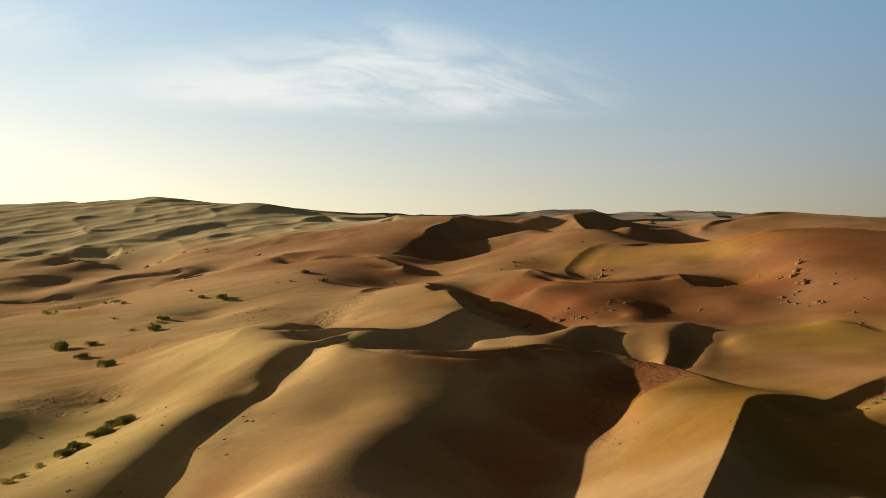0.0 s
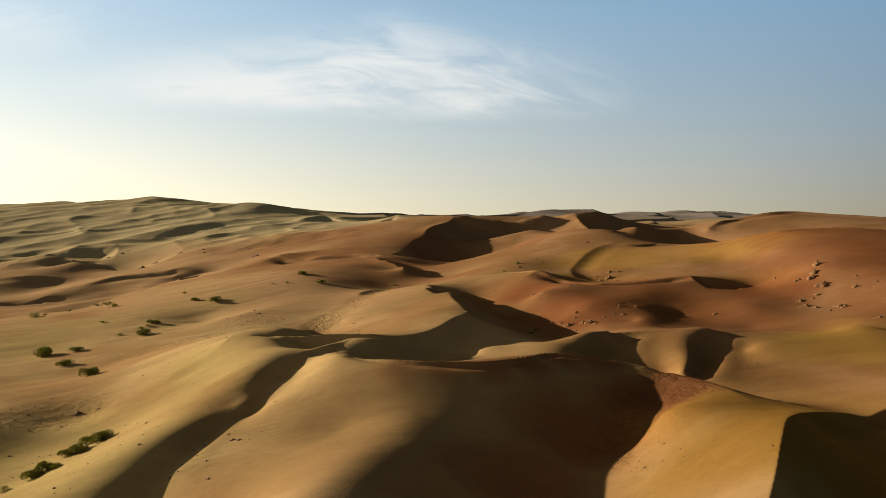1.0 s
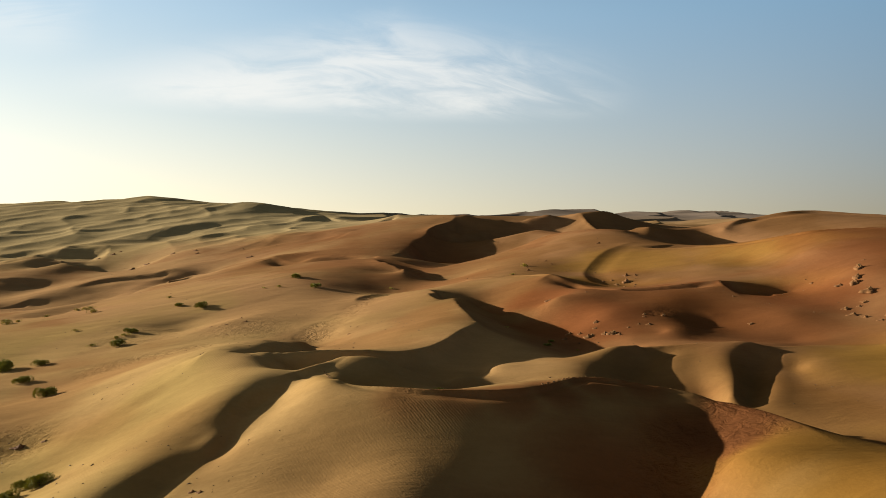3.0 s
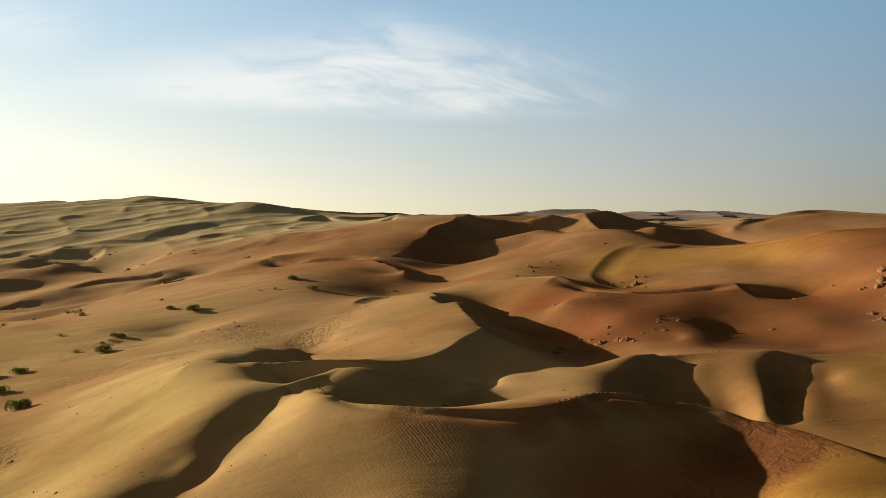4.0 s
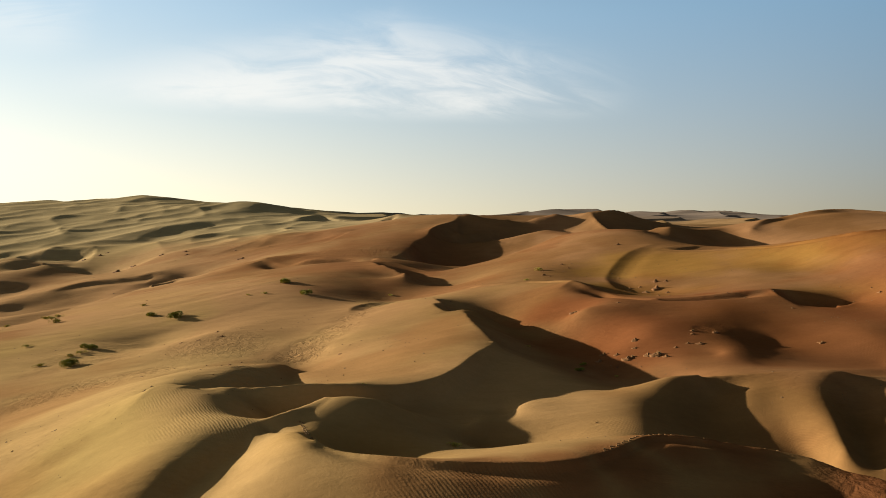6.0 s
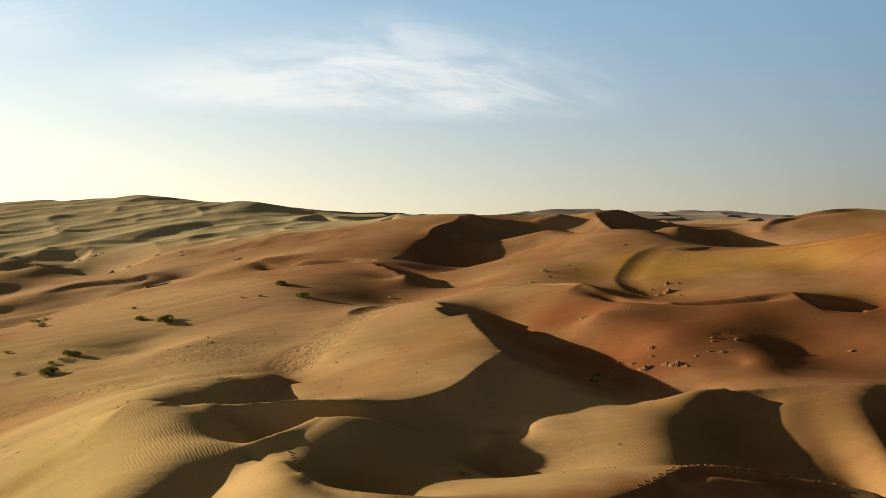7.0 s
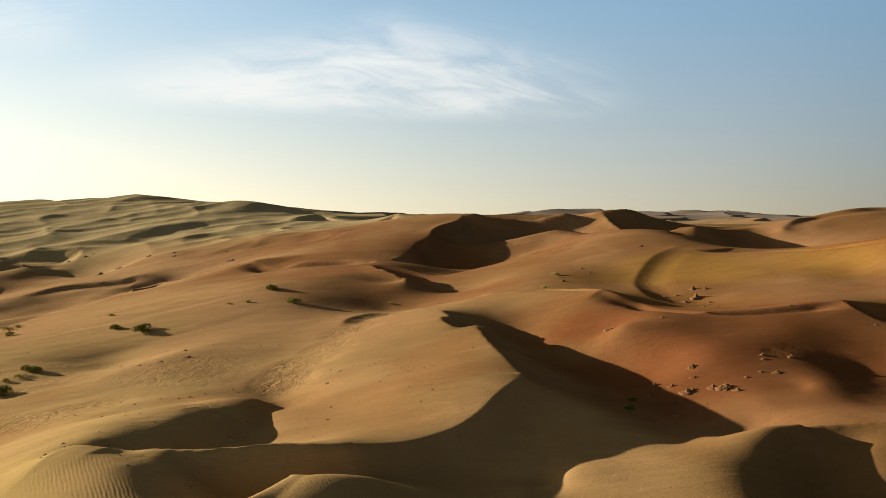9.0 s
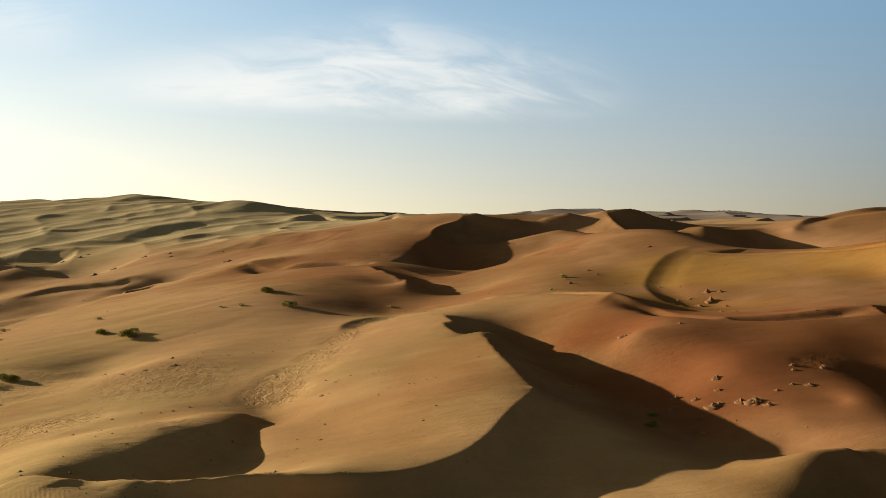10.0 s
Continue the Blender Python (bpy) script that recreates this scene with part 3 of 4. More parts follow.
def relax(step, r0, r1, start, rounds, TH0=TH0, TH1=TH1):
    """The smooth sand surface over the lines, on a grid of bearing and log range (z over range)."""
    th = np.arange(TH0, TH1, step)
    lr = np.arange(math.log(r0), math.log(r1), step)
    nt, nr = len(th), len(lr)
    rr = np.exp(lr)[None, :]
    idx, wts, vals, crease = [], [], [], np.zeros((nt, nr), bool)
    for pts, w, sharp in LINES:
        r = np.hypot(pts[:, 0], pts[:, 1])
        a = (np.arctan2(pts[:, 0], pts[:, 1]) - TH0) / step
        b = (np.log(r) - math.log(r0)) / step
        ok = (a > 1) & (a < nt - 2) & (b > 1) & (b < nr - 2)
        a, b, v = a[ok], b[ok], ((pts[:, 2] - 28) / r)[ok]
        if not len(a):
            continue
        ia, ib = a.astype(int), b.astype(int)
        fa, fb = a - ia, b - ib
        idx.append(np.stack([ia * nr + ib, (ia + 1) * nr + ib, ia * nr + ib + 1, (ia + 1) * nr + ib + 1], 1))
        many = min(1.0, 2.5 * (step / 0.0015) ** -1) if len(pts) > 15 else 1.0
        sw = math.sqrt(w * many * (60.0 if sharp else 30.0))
        wts.append(np.stack([(1 - fa) * (1 - fb), fa * (1 - fb), (1 - fa) * fb, fa * fb], 1) * sw)
        vals.append(v * sw)
        if sharp:
            crease[np.rint(a).astype(int), np.rint(b).astype(int)] = True
    idx, wts, vals = np.vstack(idx), np.vstack(wts), np.concatenate(vals)
    flat = idx.ravel()
    k1 = np.where(crease[1:-1], 0.002, 1.0)
    k2 = np.where(crease[:, 1:-1], 0.002, 1.0)
    any4 = crease[1:, 1:] | crease[:-1, 1:] | crease[1:, :-1] | crease[:-1, :-1]
    k3 = np.where(any4, 0.002, 2.0)
    PULL, TENS = 2e-7, (step / 0.05) ** 2

    def apply(h):
        o = PULL * h
        d = (h[2:] - 2 * h[1:-1] + h[:-2]) * k1
        o[2:] += d; o[1:-1] -= 2 * d; o[:-2] += d
        d = (h[:, 2:] - 2 * h[:, 1:-1] + h[:, :-2]) * k2
        o[:, 2:] += d; o[:, 1:-1] -= 2 * d; o[:, :-2] += d
        d = (h[1:, 1:] - h[:-1, 1:] - h[1:, :-1] + h[:-1, :-1]) * k3
        o[1:, 1:] += d; o[:-1, 1:] -= d; o[1:, :-1] -= d; o[:-1, :-1] += d
        d = (h[1:] - h[:-1]) * TENS
        o[1:] += d; o[:-1] -= d
        d = (h[:, 1:] - h[:, :-1]) * TENS
        o[:, 1:] += d; o[:, :-1] -= d
        s = (h.ravel()[idx] * wts).sum(1)
        o += np.bincount(flat, (wts * s[:, None]).ravel(), nt * nr).reshape(nt, nr)
        return o

    rhs = np.bincount(flat, (wts * vals[:, None]).ravel(), nt * nr).reshape(nt, nr)
    diag = np.bincount(flat, (wts ** 2).ravel(), nt * nr).reshape(nt, nr) + 14.0
    h = start(th[:, None] + 0 * rr, np.log(rr) + 0 * th[:, None]) if start else np.zeros((nt, nr))
    res = rhs - apply(h)
    z = res / diag
    p, rz = z.copy(), (res * z).sum()
    for _ in range(rounds):
        ap = apply(p)
        al = rz / ((p * ap).sum() + 1e-30)
        h += al * p
        res -= al * ap
        z = res / diag
        rn = (res * z).sum()
        p = z + rn / (rz + 1e-30) * p
        rz = rn

    def read(t, q):
        a = np.clip((t - TH0) / step, 0, nt - 1.001)
        b = np.clip((q - math.log(r0)) / step, 0, nr - 1.001)
        ia, ib = a.astype(int), b.astype(int)
        fa, fb = a - ia, b - ib
        return (h[ia, ib] * (1 - fa) + h[ia + 1, ib] * fa) * (1 - fb) + (h[ia, ib + 1] * (1 - fa) + h[ia + 1, ib + 1] * fa) * fb
    return read


level = relax(0.036, R0, R1, None, 500)
level = relax(0.018, R0, R1, level, 500)
level = relax(0.009, R0, R1, level, 500)
level = relax(0.006, 45.0, R1, level, 250)
near = relax(0.003, 58.0, 700.0, level, 350, radians(-42), radians(47))


def ramp(a, lo, hi):
    k = np.clip((a - lo) / (hi - lo), 0, 1)
    return k * k * (3 - 2 * k)


rng = np.random.RandomState(7)
LATTICE = rng.rand(256, 256)


def value_noise(x, y):
    ix, iy = np.floor(x).astype(int), np.floor(y).astype(int)
    fx, fy = x - ix, y - iy
    fx, fy = fx ** 3 * (fx * (6 * fx - 15) + 10), fy ** 3 * (fy * (6 * fy - 15) + 10)
    g = lambda a, b: LATTICE[(ix + a) % 256, (iy + b) % 256]
    return (g(0, 0) * (1 - fx) + g(1, 0) * fx) * (1 - fy) + (g(0, 1) * (1 - fx) + g(1, 1) * fx) * fy


def fbm(x, y, octaves=4):
    return sum(value_noise(x * 2 ** k + 17.3 * k, y * 2 ** k - 9.1 * k) * 0.5 ** k for k in range(octaves)) / (2 - 0.5 ** (octaves - 1))


def dune_rows(x, y, length, height, turn, seed, top=0.84):
    """Rows of dunes with a long windward back and a short slip face to the lee."""
    c, s = math.cos(radians(turn)), math.sin(radians(turn))
    u, v = (x * c - y * s) / length, (x * s + y * c) / length
    u = u + 1.5 * fbm(u * 0.4 + seed, v * 0.5, 3) + 0.28 * fbm(u * 1.3, v * 0.9 + seed, 2)
    k = u - np.floor(u)
    shape = np.where(k < top, (k / top) ** 1.6, ((1 - k) / (1 - top)) ** 1.5)
    return height * shape * (0.25 + 1.3 * fbm(u * 0.5 + 5, v * 0.8 + seed, 2) ** 1.3)


def ridged(x, y, length, seed):
    """A net of sharp-crested dunes with rounded hollows between."""
    u, v = (x * 0.93 + y * 0.37) / length, (-x * 0.37 + y * 0.93) / (1.7 * length)
    u, v = u + 0.5 * value_noise(u * 1.1 + seed, v * 1.1), v + 0.5 * value_noise(u * 1.1, v * 1.1 + seed)
    n = value_noise(u + seed, v - seed)
    return (1 - np.abs(2 * n - 1)) ** 1.6 * (0.35 + value_noise(u * 0.6 - seed, v * 0.6))


def sand_height(x, y):
    r = np.maximum(np.hypot(x, y), 48.0)
    t, q = np.arctan2(x, y), np.log(r)
    k = ramp(r, 61, 66) * (1 - ramp(r, 600, 690)) * ramp(t, radians(-41), radians(-37)) * (1 - ramp(t, radians(42), radians(46)))
    z = 28 + r * (k * near(t, q) + (1 - k) * level(t, q))
    side = np.maximum(ramp(t, radians(50), radians(64)), ramp(-t, radians(46), radians(60)))
    z = z * (1 - side) + 28 * side
    z = 28 + (z - 28) * ramp(np.hypot(x, y), 6, 62)
    # the crowded dune field to the north-west, and low swells everywhere
    west = ramp(-t, radians(1.5), radians(9)) * ramp(r, 500, 800) * (1 - ramp(r, 1600, 2300))
    top = 1 - 0.6 * ramp(r, 1050, 1250)
    z = z + west * 0.62 * ((dune_rows(x, y, 95.0, 5.5, 10, 2.0, 0.55) - 2.2) * top + dune_rows(x, y, 46.0, 2.0, 24, 7.0, 0.55) - 0.8 + ridged(x, y, 60.0, 5.0) * 2.6 - 0.8)
    far = ramp(r, 700, 1200) * (1 - west)
    z = z + far * (dune_rows(x, y, 210.0, 11.0, 20, 1.0) - 5)
    z = z + ramp(r, 2200, 2700) * ramp(t, radians(-4), radians(8)) * (ridged(x, y, 300.0, 6.0) * 12 - 5 + ridged(x, y, 130.0, 2.0) * 7)
    z = z + ramp(r, 60, 120) * (1 - ramp(r, 500, 800)) * (0.6 * (fbm((x * 0.94 - y * 0.34) / 40, (x * 0.34 + y * 0.94) / 17, 2) - 0.5) + 0.1 * (fbm((x * 0.98 - y * 0.17) / 11, (x * 0.17 + y * 0.98) / 3.6, 2) - 0.5))
    # long low streaks blown across the western plain
    along, across = 0.8 * x + 0.6 * y, 0.6 * x - 0.8 * y
    plain_k = ramp(-x - 0.12 * (y - 150), 8, 34) * ramp(r, 90, 130) * (1 - ramp(r, 480, 640))
    z = z + plain_k * (0.5 * (fbm(along / 44, across / 10.5, 2) - 0.5) + 0.05 * (fbm(along / 14 + 5, across / 2.6, 2) - 0.5))
    return blades(x, y, z)


# patches of sand colour, some painting in light or shade: x, y, radius, strength
# red sand, with shade painted in below long_crest and on the front slope
RED_AND_SHADE = ((79, 250, 5, 0.8), (87, 246.5, 5, 0.9), (95, 242, 5, 0.9), (102, 237, 5, 0.8), (28, 112, 14, 0.8), (18, 100, 12, 0.7), (75, 218, 45, 0.75), (60, 245, 22, 0.6), (95, 205, 30, 0.8), (2, 126, 6, 0.5), (9, 125.5, 6, 0.7), (16, 125.5, 6, 0.8), (23, 128.5, 6, 0.8), (30, 134, 6, 0.8))
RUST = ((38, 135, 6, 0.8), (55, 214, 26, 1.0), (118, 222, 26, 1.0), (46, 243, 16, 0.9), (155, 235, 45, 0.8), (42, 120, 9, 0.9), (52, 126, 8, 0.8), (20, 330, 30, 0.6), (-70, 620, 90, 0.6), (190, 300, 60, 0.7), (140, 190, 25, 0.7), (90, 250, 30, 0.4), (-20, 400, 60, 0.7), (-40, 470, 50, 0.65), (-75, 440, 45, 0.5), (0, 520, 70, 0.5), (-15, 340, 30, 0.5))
YELLOW = ((104, 160, 22, 1.0), (150, 300, 35, 1.0), (100, 320, 35, 0.8), (60, 95, 30, 0.5), (48, 90, 14, 0.8), (75, 275, 25, 0.7), (120, 235, 18, 0.7), (-5, 140, 10, 0.5))
CRUST = ((2, 126.5, 2.5, 0.15), (9, 126.3, 2.5, 0.15), (-22, 227, 7, 0.8), (-20, 238, 7, 0.8), (-16, 249, 7, 0.7), (-12, 264, 8, 0.6), (-5, 285, 9, 0.6), (-1.5, 294, 8, 0.7), (-26.5, 191, 4, 0.6), (-30, 196, 6, 0.5),
         (52, 127, 7, 0.8), (46, 118, 6, 0.6), (36, 113, 8, 0.9), (31, 107, 7, 0.9), (40, 120, 6, 0.7), (-62, 208, 10, 0.6), (-55, 214, 9, 0.6), (-70, 203, 9, 0.5), (-65, 147, 10, 0.45), (5, 310, 14, 0.4),
         (76, 214, 4, 0.3), (71, 212, 3, 0.3), (170, 165, 25, 0.6), (-80, 250, 22, 0.25), (-48, 240, 16, 0.3), (-20, 470, 30, 0.5), (-60, 500, 30, 0.4))
# barchan slip face: paler sand, raised further to lift its shade
LIFTED_SHADE = ((14, 178, 13, 0.9), (22, 186, 12, 0.9), (28, 178, 10, 0.8), (8, 168, 10, 0.6), (24, 168, 12, 0.7))
# front slopes dimmed through their colour where the sun falls too brightly
DIMMED_OCHRE = ((52, 95, 16, 1.0), (44, 108, 12, 1.0), (60, 82, 18, 1.0), (40, 88, 12, 0.9))
DIMMED_BROWN = ((-6, 112, 20, 0.9), (-16, 98, 16, 0.9), (2, 96, 16, 0.8), (-18, 118, 10, 0.6))
# crusted red slope, its brightness toned down through the colour too
DIMMED_RED = ((50, 124, 9, 1.0), (58, 121, 8, 0.9), (44, 119, 7, 1.0), (66, 116, 7, 0.6))
RIPPLED = ((6, 123, 7, 0.7), (10, 122.5, 7, 0.7), (-6, 112, 12, 0.3), (-25.4, 153, 6, 1.0), (-21, 148, 5, 0.9), (-27, 147.5, 5, 0.8), (-32, 160, 5, 0.6), (32, 153, 6, 1.0), (57, 155, 6, 0.8), (70, 128, 9, 0.8), (-72, 330, 9, 1.0), (-63, 324, 8, 1.0),
           (97, 197, 10, 0.9), (78, 222, 9, 0.8), (120, 205, 14, 0.7), (52, 128, 9, 0.6), (36, 236, 8, 0.6), (46, 116, 6, 0.8), (-26, 192, 4, 0.8))


def patched(x, y, patches):
    wob = 0.7 + 0.6 * fbm(x / 9, y / 9, 3)
    out = np.zeros_like(x)
    for px, py, pr, k in patches:
        d = np.hypot(x - px, y - py) / pr * wob
        out = np.maximum(out, k * (1 - ramp(d, 0.35, 1.25)))
    return out


def sand_colours(x, y):
    east = ramp(x + 0.12 * (y - 150) + 30 * (fbm(x / 60, y / 60, 3) - 0.5), -40, 90)
    tan, orange = np.array((0.42, 0.25, 0.10)), np.array((0.195, 0.091, 0.029))
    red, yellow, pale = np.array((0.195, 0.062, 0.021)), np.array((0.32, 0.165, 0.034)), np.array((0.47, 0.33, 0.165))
    mix = lambda a, b, k: a * (1 - k[..., None]) + b * k[..., None]
    c = mix(np.broadcast_to(tan, x.shape + (3,)), orange, east)
    c = mix(c, np.array((0.35, 0.18, 0.08)), 0.55 * ramp(fbm(x / 45 + 9, y / 70 + 2, 4), 0.45, 0.68))
    c = mix(c, np.array((0.37, 0.245, 0.08)), 0.6 * ramp(fbm(x / 38 - 3, y / 60 + 8, 4), 0.48, 0.7) * (1 - east))
    # far western sand, pale and lightened further to stand in for haze
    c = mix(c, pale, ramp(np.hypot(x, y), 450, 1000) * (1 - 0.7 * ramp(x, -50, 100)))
    c = mix(c, np.array((0.37, 0.185, 0.088)), 0.6 * ramp(np.hypot(x, y), 230, 360) * (1 - ramp(np.hypot(x, y), 600, 850)) * (1 - 0.6 * east))
    c = mix(c, yellow, 0.8 * patched(x, y, YELLOW))
    c = mix(c, np.array((0.48, 0.27, 0.11)), 0.9 * patched(x, y, LIFTED_SHADE))
    c = mix(c, np.array((0.20, 0.092, 0.017)), 0.85 * patched(x, y, DIMMED_OCHRE))
    c = mix(c, np.array((0.26, 0.138, 0.05)), 0.85 * patched(x, y, DIMMED_BROWN))
    c = mix(c, red, 0.85 * np.maximum(patched(x, y, RED_AND_SHADE), patched(x, y, RUST)))
    c = mix(c, np.array((0.125, 0.046, 0.017)), 0.9 * patched(x, y, DIMMED_RED))
    c = mix(c, red, 0.35 * ramp(fbm(x / 42 + 4, y / 42, 4), 0.55, 0.75) * ramp(-np.hypot(x, y), -900, -500))
    # farthest ranges greyed by colour in place of haze
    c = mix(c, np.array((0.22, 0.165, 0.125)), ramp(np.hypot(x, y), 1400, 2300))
    return c * np.stack([0.945 + 0.035 * east, 1.005 + 0 * east, 1.01 + 0 * east], -1)


def ground():
    th = np.concatenate([np.radians(np.arange(-180, -60, 3.0)), np.radians(np.arange(-60, -36, 0.5)), np.arange(radians(-36), radians(42), 0.0024),
                         np.radians(np.arange(42, 64, 0.5)), np.radians(np.arange(64, 180, 3.0))])
    rr = np.concatenate([[0.01, 6.0, 12.0, 18.0, 24.0, 30.0, 35.0, 40.0, 45.0], np.exp(np.arange(math.log(50), math.log(520), 0.0024)), np.exp(np.arange(math.log(520), math.log(4800), 0.005))])
    t, r = np.meshgrid(th, rr, indexing="ij")
    x, y = r * np.sin(t), r * np.cos(t)
    z = sand_height(x, y)
    nt, nr = t.shape
    v = np.stack([x, y, z], -1).reshape(-1, 3)
    i, j = np.meshgrid(np.arange(nt), np.arange(nr - 1), indexing="ij")
    i2 = (i + 1) % nt
    f = np.stack([i * nr + j, i * nr + j + 1, i2 * nr + j + 1, i2 * nr + j], -1).reshape(-1, 4)
    me = bpy.data.meshes.new("ground")
    me.vertices.add(len(v)); me.vertices.foreach_set("co", v.ravel().astype(np.float32))
    me.loops.add(f.size); me.loops.foreach_set("vertex_index", f.ravel().astype(np.int32))
    me.polygons.add(len(f)); me.polygons.foreach_set("loop_start", np.arange(0, f.size, 4, dtype=np.int32))
    me.polygons.foreach_set("use_smooth", np.ones(len(f), bool))
    me.update(); me.validate()
    col = me.color_attributes.new("hue", "FLOAT_COLOR", "POINT")
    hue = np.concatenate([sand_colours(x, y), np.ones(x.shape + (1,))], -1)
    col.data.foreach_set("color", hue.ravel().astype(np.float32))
    tex = me.color_attributes.new("rough", "FLOAT_COLOR", "POINT")
    tex.data.foreach_set("color", np.stack([patched(x, y, CRUST), patched(x, y, RIPPLED), 0 * x, 0 * x + 1], -1).ravel().astype(np.float32))
    me.materials.append(sand)
    return tagged(new("ground", me), "rippled tan and rust-red desert sand heaped in sharp dunes", "ground", kind="structure")



ground()


# ---- plants, hummocks and tracks ----
def plain(name, colour, rough=0.8, vary=0.35, scale=3.0):
    """A matt material whose colour varies in patches and from one thing to the next."""
    m = bpy.data.materials.new(name)
    m.use_nodes = True
    t = m.node_tree
    b = t.nodes["Principled BSDF"]
    pos = t.nodes.new("ShaderNodeNewGeometry")
    own = t.nodes.new("ShaderNodeObjectInfo")
    n = noise_node(t, pos.outputs["Position"], scale, 5.0, 0.6)
    k = math_node(t, "ADD", math_node(t, "MULTIPLY", n, vary * 1.4), math_node(t, "MULTIPLY", pos.outputs["Random Per Island"], vary * 0.6))
    k = math_node(t, "ADD", k, math_node(t, "MULTIPLY", own.outputs["Random"], vary * 0.5))
    k = math_node(t, "ADD", k, 1.0 - vary * 1.25)
    t.links.new(scaled(t, colour, k), b.inputs["Base Color"])
    b.inputs["Roughness"].default_value = rough
    b.inputs["Specular IOR Level"].default_value = 0.15
    return m


leaf_green = plain("leaf_green", (0.26, 0.235, 0.035))
leaf_olive = plain("leaf_olive", (0.38, 0.32, 0.06))
dry_straw = plain("dry_straw", (0.25, 0.16, 0.06))
bark = plain("bark", (0.10, 0.065, 0.035))
hummock_sand = plain("hummock_sand", (0.20, 0.092, 0.033), vary=0.35, scale=1.6)


def part(name, mesh_data, material, parent, label=""):
    verts, faces = mesh_data
    me = bpy.data.meshes.new(name)
    me.from_pydata(verts, [], faces)
    me.update()
    me.materials.append(material)
    ob = new(name, me)
    ob.parent = parent
    return tagged(ob, label)


def stem(verts, faces, points, r0, r1):
    """A tapered four-sided stem through the points."""
    start = len(verts)
    for k, p in enumerate(points):
        r = r0 + (r1 - r0) * k / (len(points) - 1)
        for a in range(4):
            verts.append((p[0] + r * math.cos(a * 1.5708), p[1] + r * math.sin(a * 1.5708), p[2]))
    for k in range(len(points) - 1):
        for a in range(4):
            i, j = start + 4 * k + a, start + 4 * k + (a + 1) % 4
            faces.append((i, j, j + 4, i + 4))


def shrub(kind, seed, leaves, lobes, leaf_material, label, width=1.0, tall=0.5):
    """A wind-bitten desert shrub, about a metre across before scaling: woody stems and sprays of narrow leaves in several lobes."""
    rnd = random.Random(seed)
    base = new(kind)
    sv, sf, lv, lf = [], [], [], []
    centres = []
    for k in range(lobes):
        a, d = rnd.uniform(0, 6.283), rnd.uniform(0.05, 0.46)
        centres.append((d * math.cos(a) * 1.15 * width, d * math.sin(a) * 0.8, tall * rnd.uniform(0.35, 0.72) * (1 - 0.5 * d), rnd.uniform(0.15, 0.27)))
    for cx, cy, cz, cr in centres:
        for _ in range(3):
            ex, ey, ez = cx + rnd.gauss(0, 0.07), cy + rnd.gauss(0, 0.07), cz + cr * rnd.uniform(0.2, 0.9)
            bend = rnd.uniform(0.2, 0.5)
            pts = [(ex * k * (1 - bend * (1 - k)) * 0.98, ey * k * (1 - bend * (1 - k)), ez * k - 0.06 * (1 - k)) for k in (0, 0.35, 0.7, 1.0)]
            stem(sv, sf, pts, 0.014, 0.004)
        for _ in range(leaves // lobes):
            u, v = rnd.uniform(0, 6.283), rnd.uniform(-0.6, 1.0)
            q = cr * rnd.uniform(0.55, 1.12) ** 0.7
            n = Vector((math.cos(u) * math.sqrt(1 - v * v), math.sin(u) * math.sqrt(1 - v * v), v))
            p = Vector((cx, cy, cz)) + n * q
            if p.z < 0.015:
                p.z = rnd.uniform(0.0, 0.06)
            d = (n + Vector((rnd.gauss(0, 0.5), rnd.gauss(0, 0.5), rnd.uniform(0.1, 0.9)))).normalized()
            side = d.cross(Vector((rnd.gauss(0, 1), rnd.gauss(0, 1), rnd.gauss(0, 1)))).normalized()
            ln, wd = rnd.uniform(0.05, 0.12), rnd.uniform(0.010, 0.022)
            i = len(lv)
            lv.extend([tuple(p - side * wd * 0.4), tuple(p + d * ln * 0.5 - side * wd), tuple(p + d * ln), tuple(p + d * ln * 0.5 + side * wd)])
            lf.append((i, i + 1, i + 2, i + 3))
    part("stems", (sv, sf), bark, base, "grey-brown woody stems")
    part("foliage", (lv, lf), leaf_material, base)
    return tagged(base, label, "shrub")


def dead_shrub(seed):
    rnd = random.Random(seed)
    base = new("dead_shrub")
    v, f = [], []
    for _ in range(16):
        a, e, ln = rnd.uniform(0, 6.283), rnd.uniform(0.15, 1.2), rnd.uniform(0.3, 0.62)
        d = Vector((math.cos(a) * math.cos(e), math.sin(a) * math.cos(e), math.sin(e)))
        pts, p = [], Vector((0, 0, -0.05))
        for k in range(5):
            pts.append(tuple(p))
            d = (d + Vector((rnd.gauss(0, 0.25), rnd.gauss(0, 0.25), rnd.gauss(0, 0.15)))).normalized()
            p = p + d * ln / 4
        stem(v, f, pts, 0.022, 0.006)
    part("branches", (v, f), bark, base)
    return tagged(base, "dead grey-brown shrub with bare twigs on the sand", "shrub")


